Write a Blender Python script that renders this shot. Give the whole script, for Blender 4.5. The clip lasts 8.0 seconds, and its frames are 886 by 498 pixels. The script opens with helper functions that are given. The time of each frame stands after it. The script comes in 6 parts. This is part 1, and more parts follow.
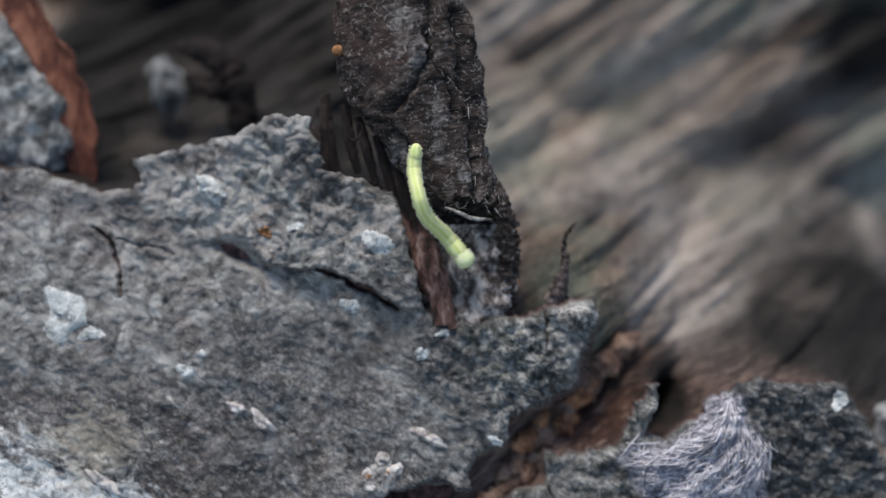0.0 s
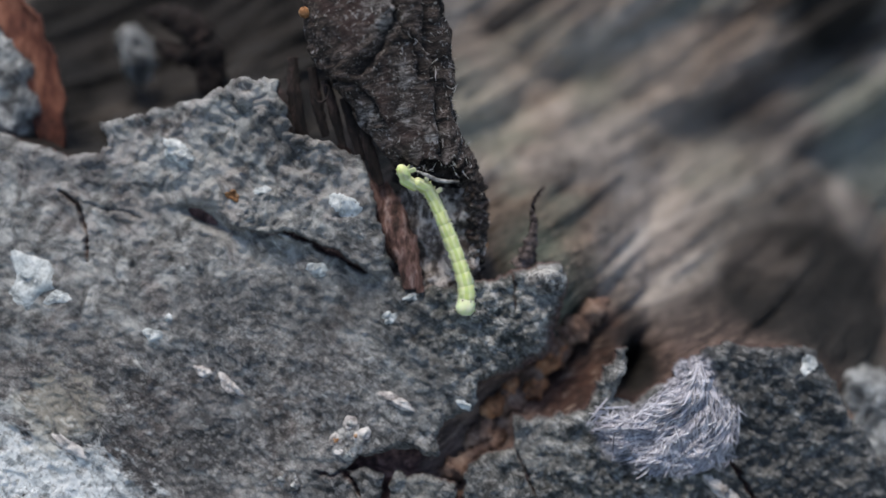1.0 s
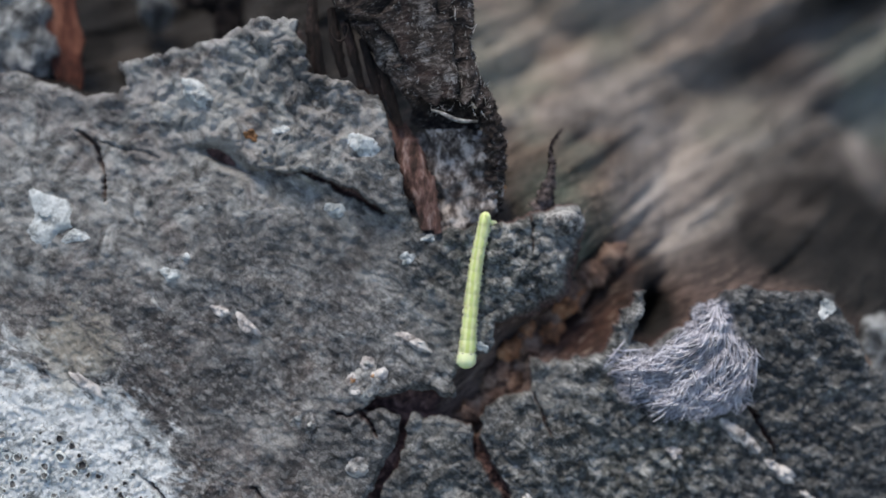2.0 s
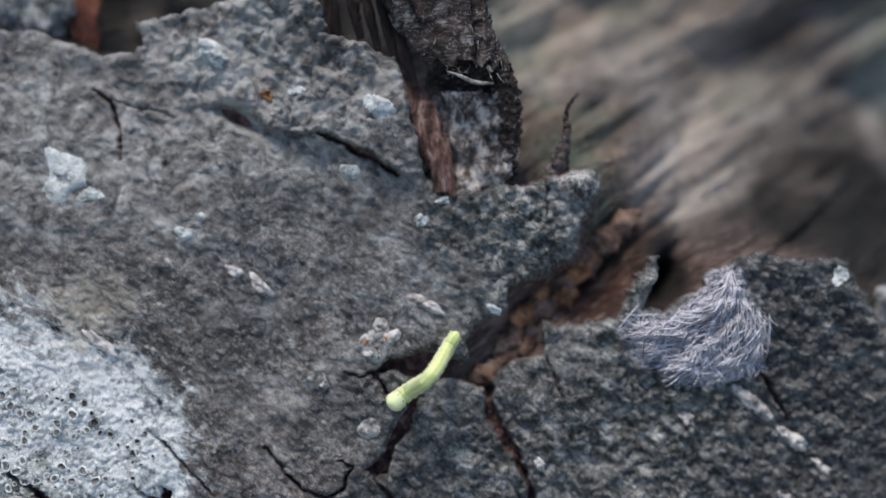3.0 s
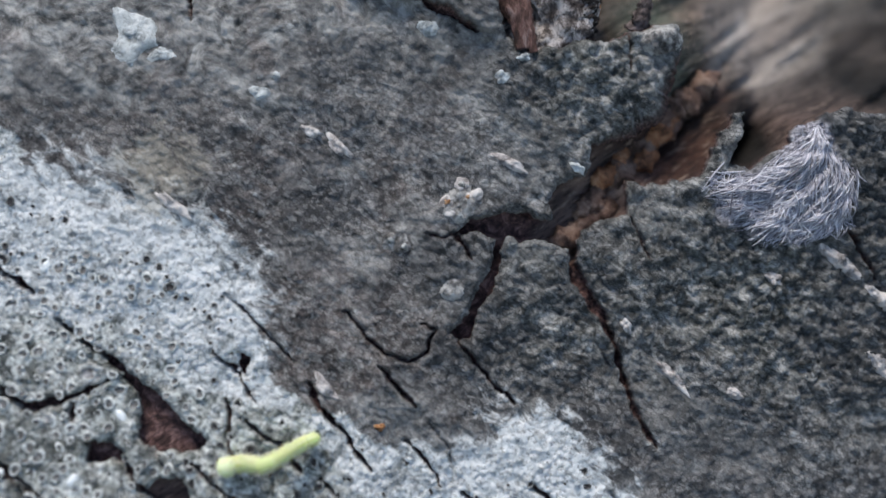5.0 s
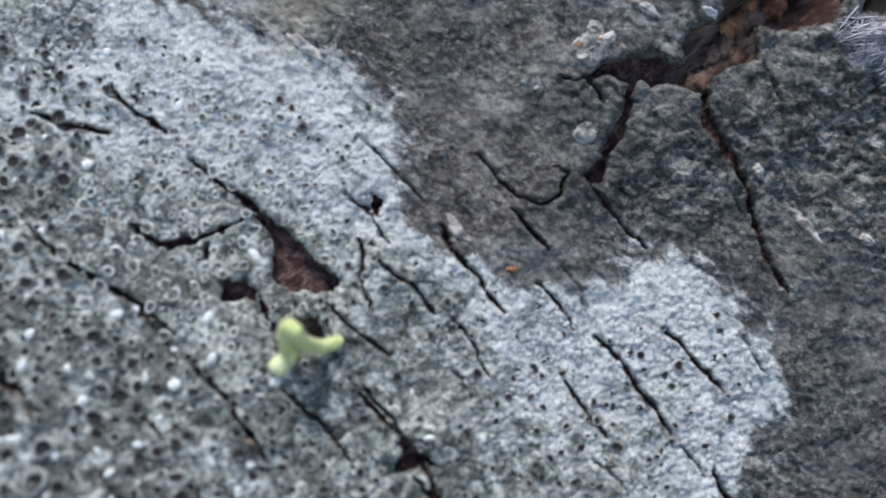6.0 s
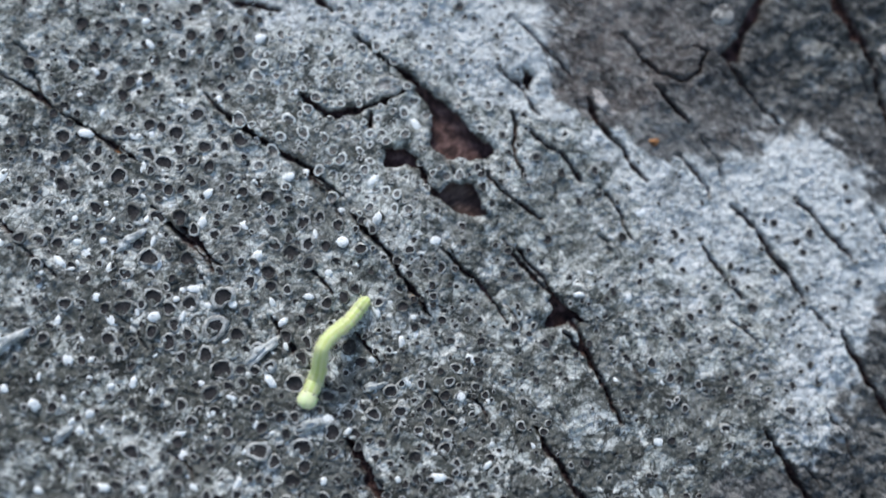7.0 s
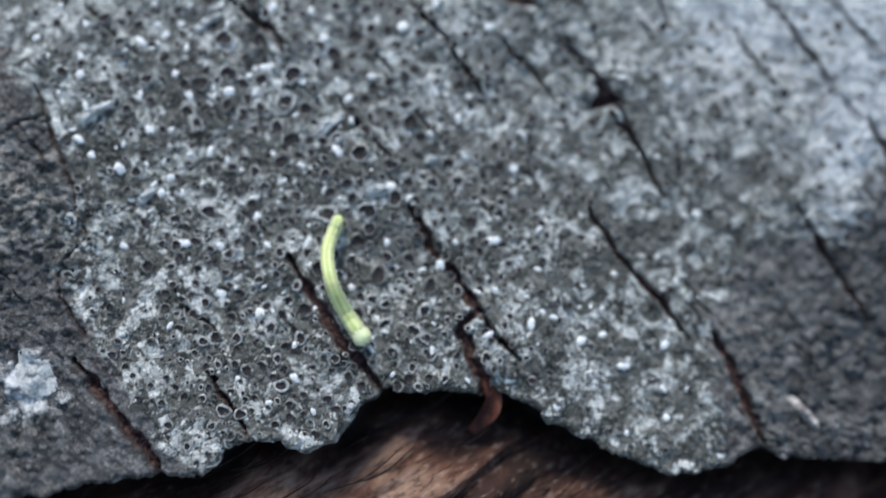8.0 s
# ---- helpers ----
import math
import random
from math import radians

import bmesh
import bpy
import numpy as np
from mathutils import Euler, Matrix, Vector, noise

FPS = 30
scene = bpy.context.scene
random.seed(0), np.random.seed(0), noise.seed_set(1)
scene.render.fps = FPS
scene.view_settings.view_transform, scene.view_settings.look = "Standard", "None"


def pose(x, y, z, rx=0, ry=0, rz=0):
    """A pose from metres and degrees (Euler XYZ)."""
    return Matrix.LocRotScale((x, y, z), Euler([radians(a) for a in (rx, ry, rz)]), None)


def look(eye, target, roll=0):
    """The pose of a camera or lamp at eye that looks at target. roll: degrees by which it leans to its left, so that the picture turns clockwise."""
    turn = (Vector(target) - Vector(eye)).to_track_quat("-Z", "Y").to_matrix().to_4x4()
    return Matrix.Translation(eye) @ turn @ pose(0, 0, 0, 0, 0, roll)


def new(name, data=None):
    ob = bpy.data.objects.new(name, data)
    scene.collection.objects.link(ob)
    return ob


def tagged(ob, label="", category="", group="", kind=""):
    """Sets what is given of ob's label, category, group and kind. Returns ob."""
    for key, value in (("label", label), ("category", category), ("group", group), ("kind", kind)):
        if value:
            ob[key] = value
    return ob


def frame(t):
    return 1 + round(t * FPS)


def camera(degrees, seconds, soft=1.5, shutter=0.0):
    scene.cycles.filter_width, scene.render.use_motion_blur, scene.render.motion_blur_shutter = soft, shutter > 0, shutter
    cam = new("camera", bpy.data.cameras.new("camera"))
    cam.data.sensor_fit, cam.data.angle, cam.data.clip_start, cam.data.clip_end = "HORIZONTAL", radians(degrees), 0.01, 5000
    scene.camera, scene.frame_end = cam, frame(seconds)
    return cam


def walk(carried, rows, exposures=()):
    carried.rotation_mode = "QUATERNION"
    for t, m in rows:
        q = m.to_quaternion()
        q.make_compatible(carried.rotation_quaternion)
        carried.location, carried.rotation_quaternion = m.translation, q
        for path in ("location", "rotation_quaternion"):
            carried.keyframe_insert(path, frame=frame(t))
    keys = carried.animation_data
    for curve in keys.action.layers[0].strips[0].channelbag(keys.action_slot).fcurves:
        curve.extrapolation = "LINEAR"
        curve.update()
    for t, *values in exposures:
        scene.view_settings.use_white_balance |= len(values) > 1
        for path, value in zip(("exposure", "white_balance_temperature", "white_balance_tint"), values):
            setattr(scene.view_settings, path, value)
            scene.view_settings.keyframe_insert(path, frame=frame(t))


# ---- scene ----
# A small green looper crawls over the lichen-crusted bark of a fallen log.
# The chart is the plane of the bark, x along its top, y up its slope, z out of it; all chart numbers are millimetres.
CHART = pose(0, 0, 0.16, 45, 0, 0)
MM = 0.001

cam = camera(40.0, 8.0, soft=1.5, shutter=0.2)
cam.data.dof.use_dof = True
cam.data.dof.focus_distance = 0.1067
cam.data.dof.aperture_fstop = 6.8
ROWS = [
    (0.0, 0.00, 0.00, 107.70, 0.00, -0.01, -0.01),
    (0.5, 1.48, -0.15, 107.59, -0.14, -0.24, 0.14),
    (1.0, 2.40, -3.47, 107.38, 0.10, -0.26, -0.04),
    (1.5, 2.20, -4.06, 107.45, 0.34, -0.21, -0.01),
    (2.0, 1.23, -8.77, 107.28, 0.11, -0.04, 0.29),
    (2.2, 0.69, -9.58, 107.29, 0.13, -0.01, 0.38),
    (3.3, 0.10, -14.64, 107.37, 0.27, 0.17, 1.05),
    (3.5, -1.52, -16.44, 107.38, 0.27, 0.17, 0.98),
    (4.0, -1.65, -19.32, 107.00, -0.27, 0.53, 1.41),
    (4.2, -3.84, -21.46, 107.22, 0.07, 0.60, 1.64),
    (5.3, -10.26, -29.28, 101.78, 1.04, -1.28, -0.11),
    (5.5, -12.19, -34.23, 101.74, 1.75, -1.18, -0.09),
    (6.0, -19.76, -38.01, 103.74, -0.03, -0.76, 0.38),
    (6.5, -26.11, -45.24, 106.46, 0.37, 0.31, 0.74),
    (7.0, -31.87, -50.17, 110.77, 0.15, -0.15, 0.85),
    (7.5, -33.16, -61.25, 114.83, 0.43, 0.52, 1.05),
    (8.0, -36.03, -69.85, 118.82, -0.28, 0.16, 0.94),
]
walk(cam, [(t, CHART @ pose(x * MM, y * MM, z * MM, a, b, c)) for t, x, y, z, a, b, c in ROWS], exposures=[(0.0, 0.97, 7300, 10), (4.0, 0.97, 7100, 10), (6.5, 0.97, 6900, 8), (8.0, 0.97, 6700, 8)])

# ---- light: a bright overcast sky, softly stronger from up the slope ----
world = bpy.data.worlds.new("sky")
scene.world = world
world.use_nodes = True
wn = world.node_tree.nodes
sky = wn.new("ShaderNodeTexSky")
sky.sky_type, sky.sun_disc = "NISHITA", False
sky.sun_elevation, sky.sun_rotation = radians(60), radians(-20)
wn["Background"].inputs["Strength"].default_value = 0.11
world.node_tree.links.new(sky.outputs[0], wn["Background"].inputs["Color"])
sun = new("sun", bpy.data.lights.new("sun", "SUN"))
sun.data.energy, sun.data.angle, sun.data.color = 1.5, radians(18), (1.0, 0.97, 0.93)
sun.matrix_world = look((-0.1, 0.15, 0.6), (0, 0, 0.1))


# ---- noise on arrays ----
def rnd(i, j, seed):
    h = (i.astype(np.int64) * 374761393 + j.astype(np.int64) * 668265263 + seed * 982451653) & 0x7FFFFFFF
    h = ((h ^ (h >> 13)) * 1274126177) & 0x7FFFFFFF
    return ((h ^ (h >> 16)) & 0xFFFFF) / float(0xFFFFF)


def vnoise(x, y, seed=0):
    i, j = np.floor(x), np.floor(y)
    u, v = x - i, y - j
    u, v = u * u * u * (u * (u * 6 - 15) + 10), v * v * v * (v * (v * 6 - 15) + 10)
    a, b, c, d = rnd(i, j, seed), rnd(i + 1, j, seed), rnd(i, j + 1, seed), rnd(i + 1, j + 1, seed)
    return (a * (1 - u) + b * u) * (1 - v) + (c * (1 - u) + d * u) * v


def fbm(x, y, octaves=4, seed=0, gain=0.5):
    """Sum of octaves, about -1 to 1."""
    s, k, total = 0.0, 1.0, 0.0
    for o in range(octaves):
        s = s + k * (2 * vnoise(x * 2 ** o + 17.3 * o, y * 2 ** o - 9.1 * o, seed + o) - 1)
        total += k
        k *= gain
    return s / total * 1.6


def cells(x, y, seed=0):
    """Distances to the nearest and the second seed of a jittered lattice, and the nearest one's number."""
    i, j = np.floor(x), np.floor(y)
    f1, f2, who = np.full(x.shape, 9.0), np.full(x.shape, 9.0), np.zeros(x.shape)
    for di in (-1, 0, 1):
        for dj in (-1, 0, 1):
            a, b = i + di, j + dj
            d = np.hypot(a + rnd(a, b, seed) - x, b + rnd(a, b, seed + 7) - y)
            near = d < f1
            f2 = np.where(near, f1, np.minimum(f2, d))
            who = np.where(near, rnd(a, b, seed + 13), who)
            f1 = np.where(near, d, f1)
    return f1, f2, who


def smooth(a, b, x):
    t = np.clip((x - a) / (b - a), 0, 1)
    return t * t * (3 - 2 * t)


def base(x, y):
    """The bark's mean height."""
    x, y = np.clip(x, -85, 50), np.clip(y, -105, 40)
    dip = smooth(-8, -28, x) * smooth(-14, 6, y)
    return -1.1 - 0.0011 * x + 0.0565 * y - 0.00039 * x * x + 0.0019 * x * y + 0.00145 * y * y - 1.7 * dip


def polygon_field(x, y, points):
    """Signed distance to a closed outline, negative inside."""
    d, inside = np.full(x.shape, 1e9), np.zeros(x.shape, bool)
    for (ax, ay), (bx, by) in zip(points, points[1:] + points[:1]):
        ex, ey = bx - ax, by - ay
        t = np.clip(((x - ax) * ex + (y - ay) * ey) / (ex * ex + ey * ey + 1e-9), 0, 1)
        d = np.minimum(d, (x - ax - t * ex) ** 2 + (y - ay - t * ey) ** 2)
        if ay != by:
            cross = ((ay > y) != (by > y)) & (x < ex * (y - ay) / (by - ay) + ax)
            inside ^= cross
    return np.where(inside, -1, 1) * np.sqrt(d)


# ---- meshes ----
def make_mesh(name, verts, faces, material, smooth_faces=True, attributes=None, slots=None):
    me = bpy.data.meshes.new(name)
    verts = np.asarray(verts, float) * MM
    if isinstance(faces, np.ndarray):
        n, k = faces.shape
        me.vertices.add(len(verts))
        me.vertices.foreach_set("co", verts.ravel())
        me.loops.add(n * k)
        me.loops.foreach_set("vertex_index", faces.ravel().astype(np.int32))
        me.polygons.add(n)
        me.polygons.foreach_set("loop_start", np.arange(0, n * k, k, dtype=np.int32))
        me.update(calc_edges=True)
    else:
        me.from_pydata([tuple(v) for v in verts], [], faces)
    for m in material if isinstance(material, (list, tuple)) else [material]:
        me.materials.append(m)
    if slots is not None:
        me.polygons.foreach_set("material_index", np.asarray(slots, np.int32))
    me.polygons.foreach_set("use_smooth", np.full(len(me.polygons), smooth_faces))
    for key, values in (attributes or {}).items():
        me.attributes.new(key, "FLOAT", "POINT").data.foreach_set("value", np.asarray(values, np.float32))
    me.update()
    return me


def lathe(profile, around=16, bumps=0.0, seed=0):
    """A body of revolution about x, in millimetres, with a little unevenness."""
    verts, faces = [], []
    rng = random.Random(seed)
    for x, r in profile:
        for k in range(around):
            a = 2 * math.pi * k / around
            q = r * (1 + bumps * rng.uniform(-1, 1))
            verts.append((x, q * math.sin(a), q * 0.94 * math.cos(a)))
    for i in range(len(profile) - 1):
        for k in range(around):
            p, q = i * around + k, i * around + (k + 1) % around
            faces.append((p, q, q + around, p + around))
    faces += [tuple(range(around - 1, -1, -1)), tuple(range((len(profile) - 1) * around, len(profile) * around))]
    return verts, faces


def thing(name, me, label, category, group="", kind=""):
    """A top-level thing in the chart."""
    ob = new(name, me)
    ob.matrix_basis = CHART
    return tagged(ob, label, category, group, kind)


def part(name, me, parent, label=""):
    ob = new(name, me)
    ob.parent = parent
    return tagged(ob, label)


# ---- materials ----
def material(name, rough=0.85):
    m = bpy.data.materials.new(name)
    m.use_nodes = True
    t = m.node_tree
    b = t.nodes["Principled BSDF"]
    b.inputs["Roughness"].default_value = rough
    b.inputs["Specular IOR Level"].default_value = 0.3
    return m, t, b


def node(t, kind, **sets):
    n = t.nodes.new(kind)
    for key, value in sets.items():
        n.inputs[key.replace("_", " ")].default_value = value
    return n


def coords(t, stretch=(1, 1, 1), turn=0.0):
    """Places in the thing's own space, turned about z and then stretched."""
    out = t.nodes.new("ShaderNodeTexCoord").outputs["Object"]
    for key, value in (("Rotation", (0, 0, turn)), ("Scale", stretch)):
        m = t.nodes.new("ShaderNodeMapping")
        m.inputs[key].default_value = value
        t.links.new(out, m.inputs["Vector"])
        out = m.outputs[0]
    return out


def lumps(t, vector, scale):
    """Cells: a random value for each one, and the distance to its border."""
    out = []
    for feature, socket in (("F1", "Color"), ("DISTANCE_TO_EDGE", "Distance")):
        n = node(t, "ShaderNodeTexVoronoi", Scale=scale)
        n.feature = feature
        t.links.new(vector, n.inputs["Vector"])
        out.append(n.outputs[socket])
    return out


def grain(t, vector, scale, detail=4.0, rough=0.6, distort=0.0):
    n = node(t, "ShaderNodeTexNoise", Scale=scale, Detail=detail, Roughness=rough, Distortion=distort)
    t.links.new(vector, n.inputs["Vector"])
    return n.outputs["Fac"]


def ramp(t, value, stops):
    r = t.nodes.new("ShaderNodeValToRGB")
    e = r.color_ramp.elements
    while len(e) < len(stops):
        e.new(0.5)
    for k, (p, c) in zip(e, stops):
        k.position, k.color = p, (*c, 1)
    t.links.new(value, r.inputs[0])
    return r.outputs[0]


def mix(t, fac, a, b, blend="MIX"):
    n = t.nodes.new("ShaderNodeMix")
    n.data_type, n.blend_type = "RGBA", blend
    for socket, value in ((n.inputs[0], fac), (n.inputs[6], a), (n.inputs[7], b)):
        if isinstance(value, bpy.types.NodeSocket):
            t.links.new(value, socket)
        else:
            socket.default_value = value if isinstance(value, (int, float)) else (*value, 1)
    return n.outputs[2]


def calc(t, op, a, b=0.0, c=0.0):
    n = t.nodes.new("ShaderNodeMath")
    n.operation = op
    for socket, value in zip(n.inputs, (a, b, c)):
        if isinstance(value, bpy.types.NodeSocket):
            t.links.new(value, socket)
        else:
            socket.default_value = value
    return n.outputs[0]


def attr(t, name):
    n = t.nodes.new("ShaderNodeAttribute")
    n.attribute_name = name
    return n.outputs["Fac"]


def step(t, value, a, b):
    n = t.nodes.new("ShaderNodeMapRange")
    n.interpolation_type = "SMOOTHSTEP"
    n.inputs["From Min"].default_value, n.inputs["From Max"].default_value = a, b
    t.links.new(value, n.inputs["Value"])
    return n.outputs[0]


def relief(t, b, height, distance, strength=1.0):
    n = node(t, "ShaderNodeBump", Strength=strength, Distance=distance)
    t.links.new(height, n.inputs["Height"])
    t.links.new(n.outputs[0], b.inputs["Normal"])


def bark_material():
    m, t, b = material("bark", 0.7)
    v = coords(t)
    w = coords(t, (1, 1.6, 1), radians(35))
    big, mid, fine = grain(t, v, 110, 4), grain(t, w, 430, 8, 0.70, 0.5), grain(t, v, 2600, 5, 0.7)
    broad = grain(t, v, 230, 4, 0.65, 0.6)
    fleck = step(t, grain(t, w, 1300, 7, 0.75, 0.15), 0.54, 0.585)
    pit = step(t, grain(t, w, 1100, 7, 0.75, 0.15), 0.455, 0.41)
    warp = t.nodes.new("ShaderNodeTexNoise")
    warp.inputs["Scale"].default_value, warp.inputs["Detail"].default_value = 900, 3
    t.links.new(v, warp.inputs["Vector"])
    bent = t.nodes.new("ShaderNodeVectorMath")
    bent.operation, bent.inputs["Scale"].default_value = "SCALE", 0.0011
    t.links.new(warp.outputs["Color"], bent.inputs[0])
    moved = t.nodes.new("ShaderNodeVectorMath")
    t.links.new(w, moved.inputs[0])
    t.links.new(bent.outputs[0], moved.inputs[1])
    chip, chip_edge = lumps(t, moved.outputs[0], 1700)
    crumb, crumb_edge = lumps(t, moved.outputs[0], 1050)
    bark = ramp(t, mid, [(0.36, (0.036, 0.037, 0.039)), (0.46, (0.105, 0.106, 0.112)), (0.54, (0.185, 0.186, 0.194)), (0.66, (0.36, 0.36, 0.365))])
    brown = ramp(t, mid, [(0.36, (0.040, 0.031, 0.030)), (0.46, (0.108, 0.090, 0.087)), (0.54, (0.195, 0.170, 0.163)), (0.66, (0.37, 0.34, 0.325))])
    bark = mix(t, step(t, calc(t, "ADD", big, calc(t, "MULTIPLY", attr(t, "warm"), 0.22)), 0.48, 0.62), bark, brown)
    bark = mix(t, calc(t, "MULTIPLY", step(t, broad, 0.53, 0.60), 0.5), bark, ramp(t, fine, [(0.40, (0.13, 0.128, 0.125)), (0.5, (0.36, 0.355, 0.345)), (0.6, (0.64, 0.635, 0.62))]))
    bark = mix(t, calc(t, "MULTIPLY", step(t, broad, 0.475, 0.42), 0.6), bark, mix(t, fine, (0.02, 0.019, 0.02), (0.09, 0.085, 0.088)))
    soft = grain(t, v, 330, 5, 0.62, 1.2)
    hue = grain(t, v, 150, 3, 0.5, 0.6)
    smear = ramp(t, soft, [(0.36, (0.055, 0.056, 0.054)), (0.44, (0.19, 0.189, 0.184)), (0.51, (0.36, 0.36, 0.35)), (0.60, (0.60, 0.605, 0.59))])
    smear = mix(t, calc(t, "MULTIPLY", step(t, hue, 0.50, 0.60), 0.55), smear, ramp(t, soft, [(0.38, (0.08, 0.062, 0.060)), (0.48, (0.25, 0.212, 0.204)), (0.60, (0.48, 0.435, 0.42))]))
    bark = mix(t, calc(t, "MULTIPLY", attr(t, "flap"), 0.82), bark, smear)
    green = ramp(t, mid, [(0.36, (0.014, 0.018, 0.017)), (0.45, (0.060, 0.068, 0.065)), (0.52, (0.155, 0.166, 0.16)), (0.58, (0.38, 0.39, 0.38)), (0.67, (0.66, 0.66, 0.64))])
    bark = mix(t, attr(t, "crust"), bark, green)
    bark = mix(t, calc(t, "MULTIPLY", fleck, calc(t, "SUBTRACT", 0.42, calc(t, "MULTIPLY", attr(t, "crust"), 0.1))), bark, (0.48, 0.475, 0.46))
    bark = mix(t, calc(t, "MULTIPLY", attr(t, "slate"), 0.72), bark, mix(t, fine, (0.03, 0.032, 0.036), (0.085, 0.088, 0.096)))
    rough_part = calc(t, "SUBTRACT", 1.0, calc(t, "MULTIPLY", attr(t, "flap"), 0.75))
    bark = mix(t, calc(t, "MULTIPLY", calc(t, "MULTIPLY", pit, rough_part), 0.5), bark, (0.020, 0.019, 0.019))
    grit = grain(t, v, 1700, 6, 0.78, 0.3)
    bark = mix(t, calc(t, "MULTIPLY", calc(t, "MULTIPLY", step(t, grit, 0.465, 0.40), rough_part), 0.4), bark, (0.018, 0.018, 0.019))
    bark = mix(t, calc(t, "MULTIPLY", calc(t, "MULTIPLY", step(t, grit, 0.54, 0.61), rough_part), 0.3), bark, (0.50, 0.495, 0.49))
    flake = calc(t, "MULTIPLY", step(t, chip, 0.50, 0.95), calc(t, "ADD", 0.35, calc(t, "MULTIPLY", rough_part, 0.65)))
    bark = mix(t, calc(t, "MULTIPLY", flake, 0.42), bark, (0.40, 0.395, 0.385))
    bark = mix(t, calc(t, "MULTIPLY", calc(t, "MULTIPLY", step(t, chip, 0.42, 0.05), rough_part), 0.5), bark, (0.022, 0.022, 0.022))
    bark = mix(t, calc(t, "MULTIPLY", calc(t, "MULTIPLY", step(t, chip_edge, 0.10, 0.0), rough_part), 0.55), bark, (0.020, 0.020, 0.020))
    speck = grain(t, v, 650, 8, 0.8, 0.8)
    tone, border = lumps(t, v, 950)
    tint, _ = lumps(t, v, 480)
    mixed = calc(t, "ADD", calc(t, "MULTIPLY", speck, 0.62), calc(t, "ADD", calc(t, "MULTIPLY", tone, 0.20), calc(t, "MULTIPLY", tint, 0.16)))
    pale = ramp(t, mixed, [(0.35, (0.045, 0.052, 0.048)), (0.41, (0.19, 0.212, 0.202)), (0.455, (0.45, 0.485, 0.465)), (0.505, (0.70, 0.74, 0.72)), (0.59, (0.87, 0.90, 0.88))])
    pale = mix(t, calc(t, "MULTIPLY", step(t, border, 0.06, 0.0), 0.6), pale, (0.08, 0.082, 0.08))
    pale = mix(t, calc(t, "MULTIPLY", step(t, crumb, 0.62, 0.95), 0.35), pale, (0.88, 0.90, 0.89))
    pale = mix(t, calc(t, "MULTIPLY", step(t, crumb, 0.36, 0.05), 0.45), pale, (0.085, 0.092, 0.086))
    pale = mix(t, calc(t, "MULTIPLY", step(t, crumb_edge, 0.07, 0.0), 0.5), pale, (0.05, 0.053, 0.05))
    # dark dull patches, more of them lower down the crust
    dim = step(t, calc(t, "ADD", grain(t, v, 330, 6, 0.62, 1.0), calc(t, "MULTIPLY", attr(t, "greying"), 0.045)), 0.51, 0.545)
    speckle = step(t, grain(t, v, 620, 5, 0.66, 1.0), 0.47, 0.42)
    grey_share = calc(t, "ADD", 0.58, calc(t, "MULTIPLY", attr(t, "greying"), 0.32))
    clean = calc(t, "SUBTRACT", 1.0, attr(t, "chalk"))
    pale = mix(t, calc(t, "MULTIPLY", calc(t, "MULTIPLY", dim, grey_share), clean), pale, mix(t, fine, (0.04, 0.042, 0.038), (0.16, 0.168, 0.15)))
    pale = mix(t, calc(t, "MULTIPLY", calc(t, "MULTIPLY", speckle, grey_share), clean), pale, (0.03, 0.033, 0.031))
    dust = grain(t, v, 2000, 5, 0.75, 0.4)
    pale = mix(t, calc(t, "MULTIPLY", step(t, dust, 0.555, 0.60), 0.3), pale, (0.84, 0.86, 0.845))
    pale = mix(t, calc(t, "MULTIPLY", step(t, dust, 0.455, 0.40), 0.35), pale, (0.045, 0.05, 0.047))
    chalk = ramp(t, mixed, [(0.33, (0.24, 0.265, 0.275)), (0.42, (0.58, 0.62, 0.64)), (0.50, (0.80, 0.84, 0.855)), (0.64, (0.89, 0.91, 0.91))])
    chalk = mix(t, calc(t, "MULTIPLY", step(t, crumb, 0.30, 0.05), 0.45), chalk, (0.17, 0.18, 0.18))
    chalk = mix(t, calc(t, "MULTIPLY", step(t, dust, 0.47, 0.40), 0.65), chalk, (0.16, 0.17, 0.175))
    chalk = mix(t, calc(t, "MULTIPLY", step(t, dust, 0.54, 0.60), 0.6), chalk, (0.9, 0.92, 0.92))
    edge = calc(t, "ADD", attr(t, "lichen"), calc(t, "MULTIPLY", calc(t, "SUBTRACT", mid, 0.5), 2.4))
    colour = mix(t, step(t, edge, 0.3, 0.65), bark, pale)
    chalky = calc(t, "ADD", attr(t, "chalk"), calc(t, "MULTIPLY", calc(t, "SUBTRACT", mid, 0.5), 2.6))
    colour = mix(t, calc(t, "MULTIPLY", step(t, chalky, 0.3, 0.75), 0.95), colour, chalk)
    tan = calc(t, "ADD", attr(t, "tan"), calc(t, "MULTIPLY", calc(t, "SUBTRACT", mid, 0.5), 3.0))
    colour = mix(t, calc(t, "MULTIPLY", step(t, tan, 0.4, 0.9), 0.6), colour, (0.40, 0.37, 0.31))
    frayed = ramp(t, fine, [(0.40, (0.08, 0.08, 0.10)), (0.5, (0.34, 0.335, 0.385)), (0.6, (0.62, 0.612, 0.665))])
    colour = mix(t, attr(t, "fray"), colour, frayed)
    red = ramp(t, fine, [(0.40, (0.030, 0.016, 0.016)), (0.52, (0.105, 0.053, 0.049)), (0.62, (0.23, 0.14, 0.125))])
    colour = mix(t, attr(t, "inner"), colour, red)
    t.links.new(colour, b.inputs["Base Color"])
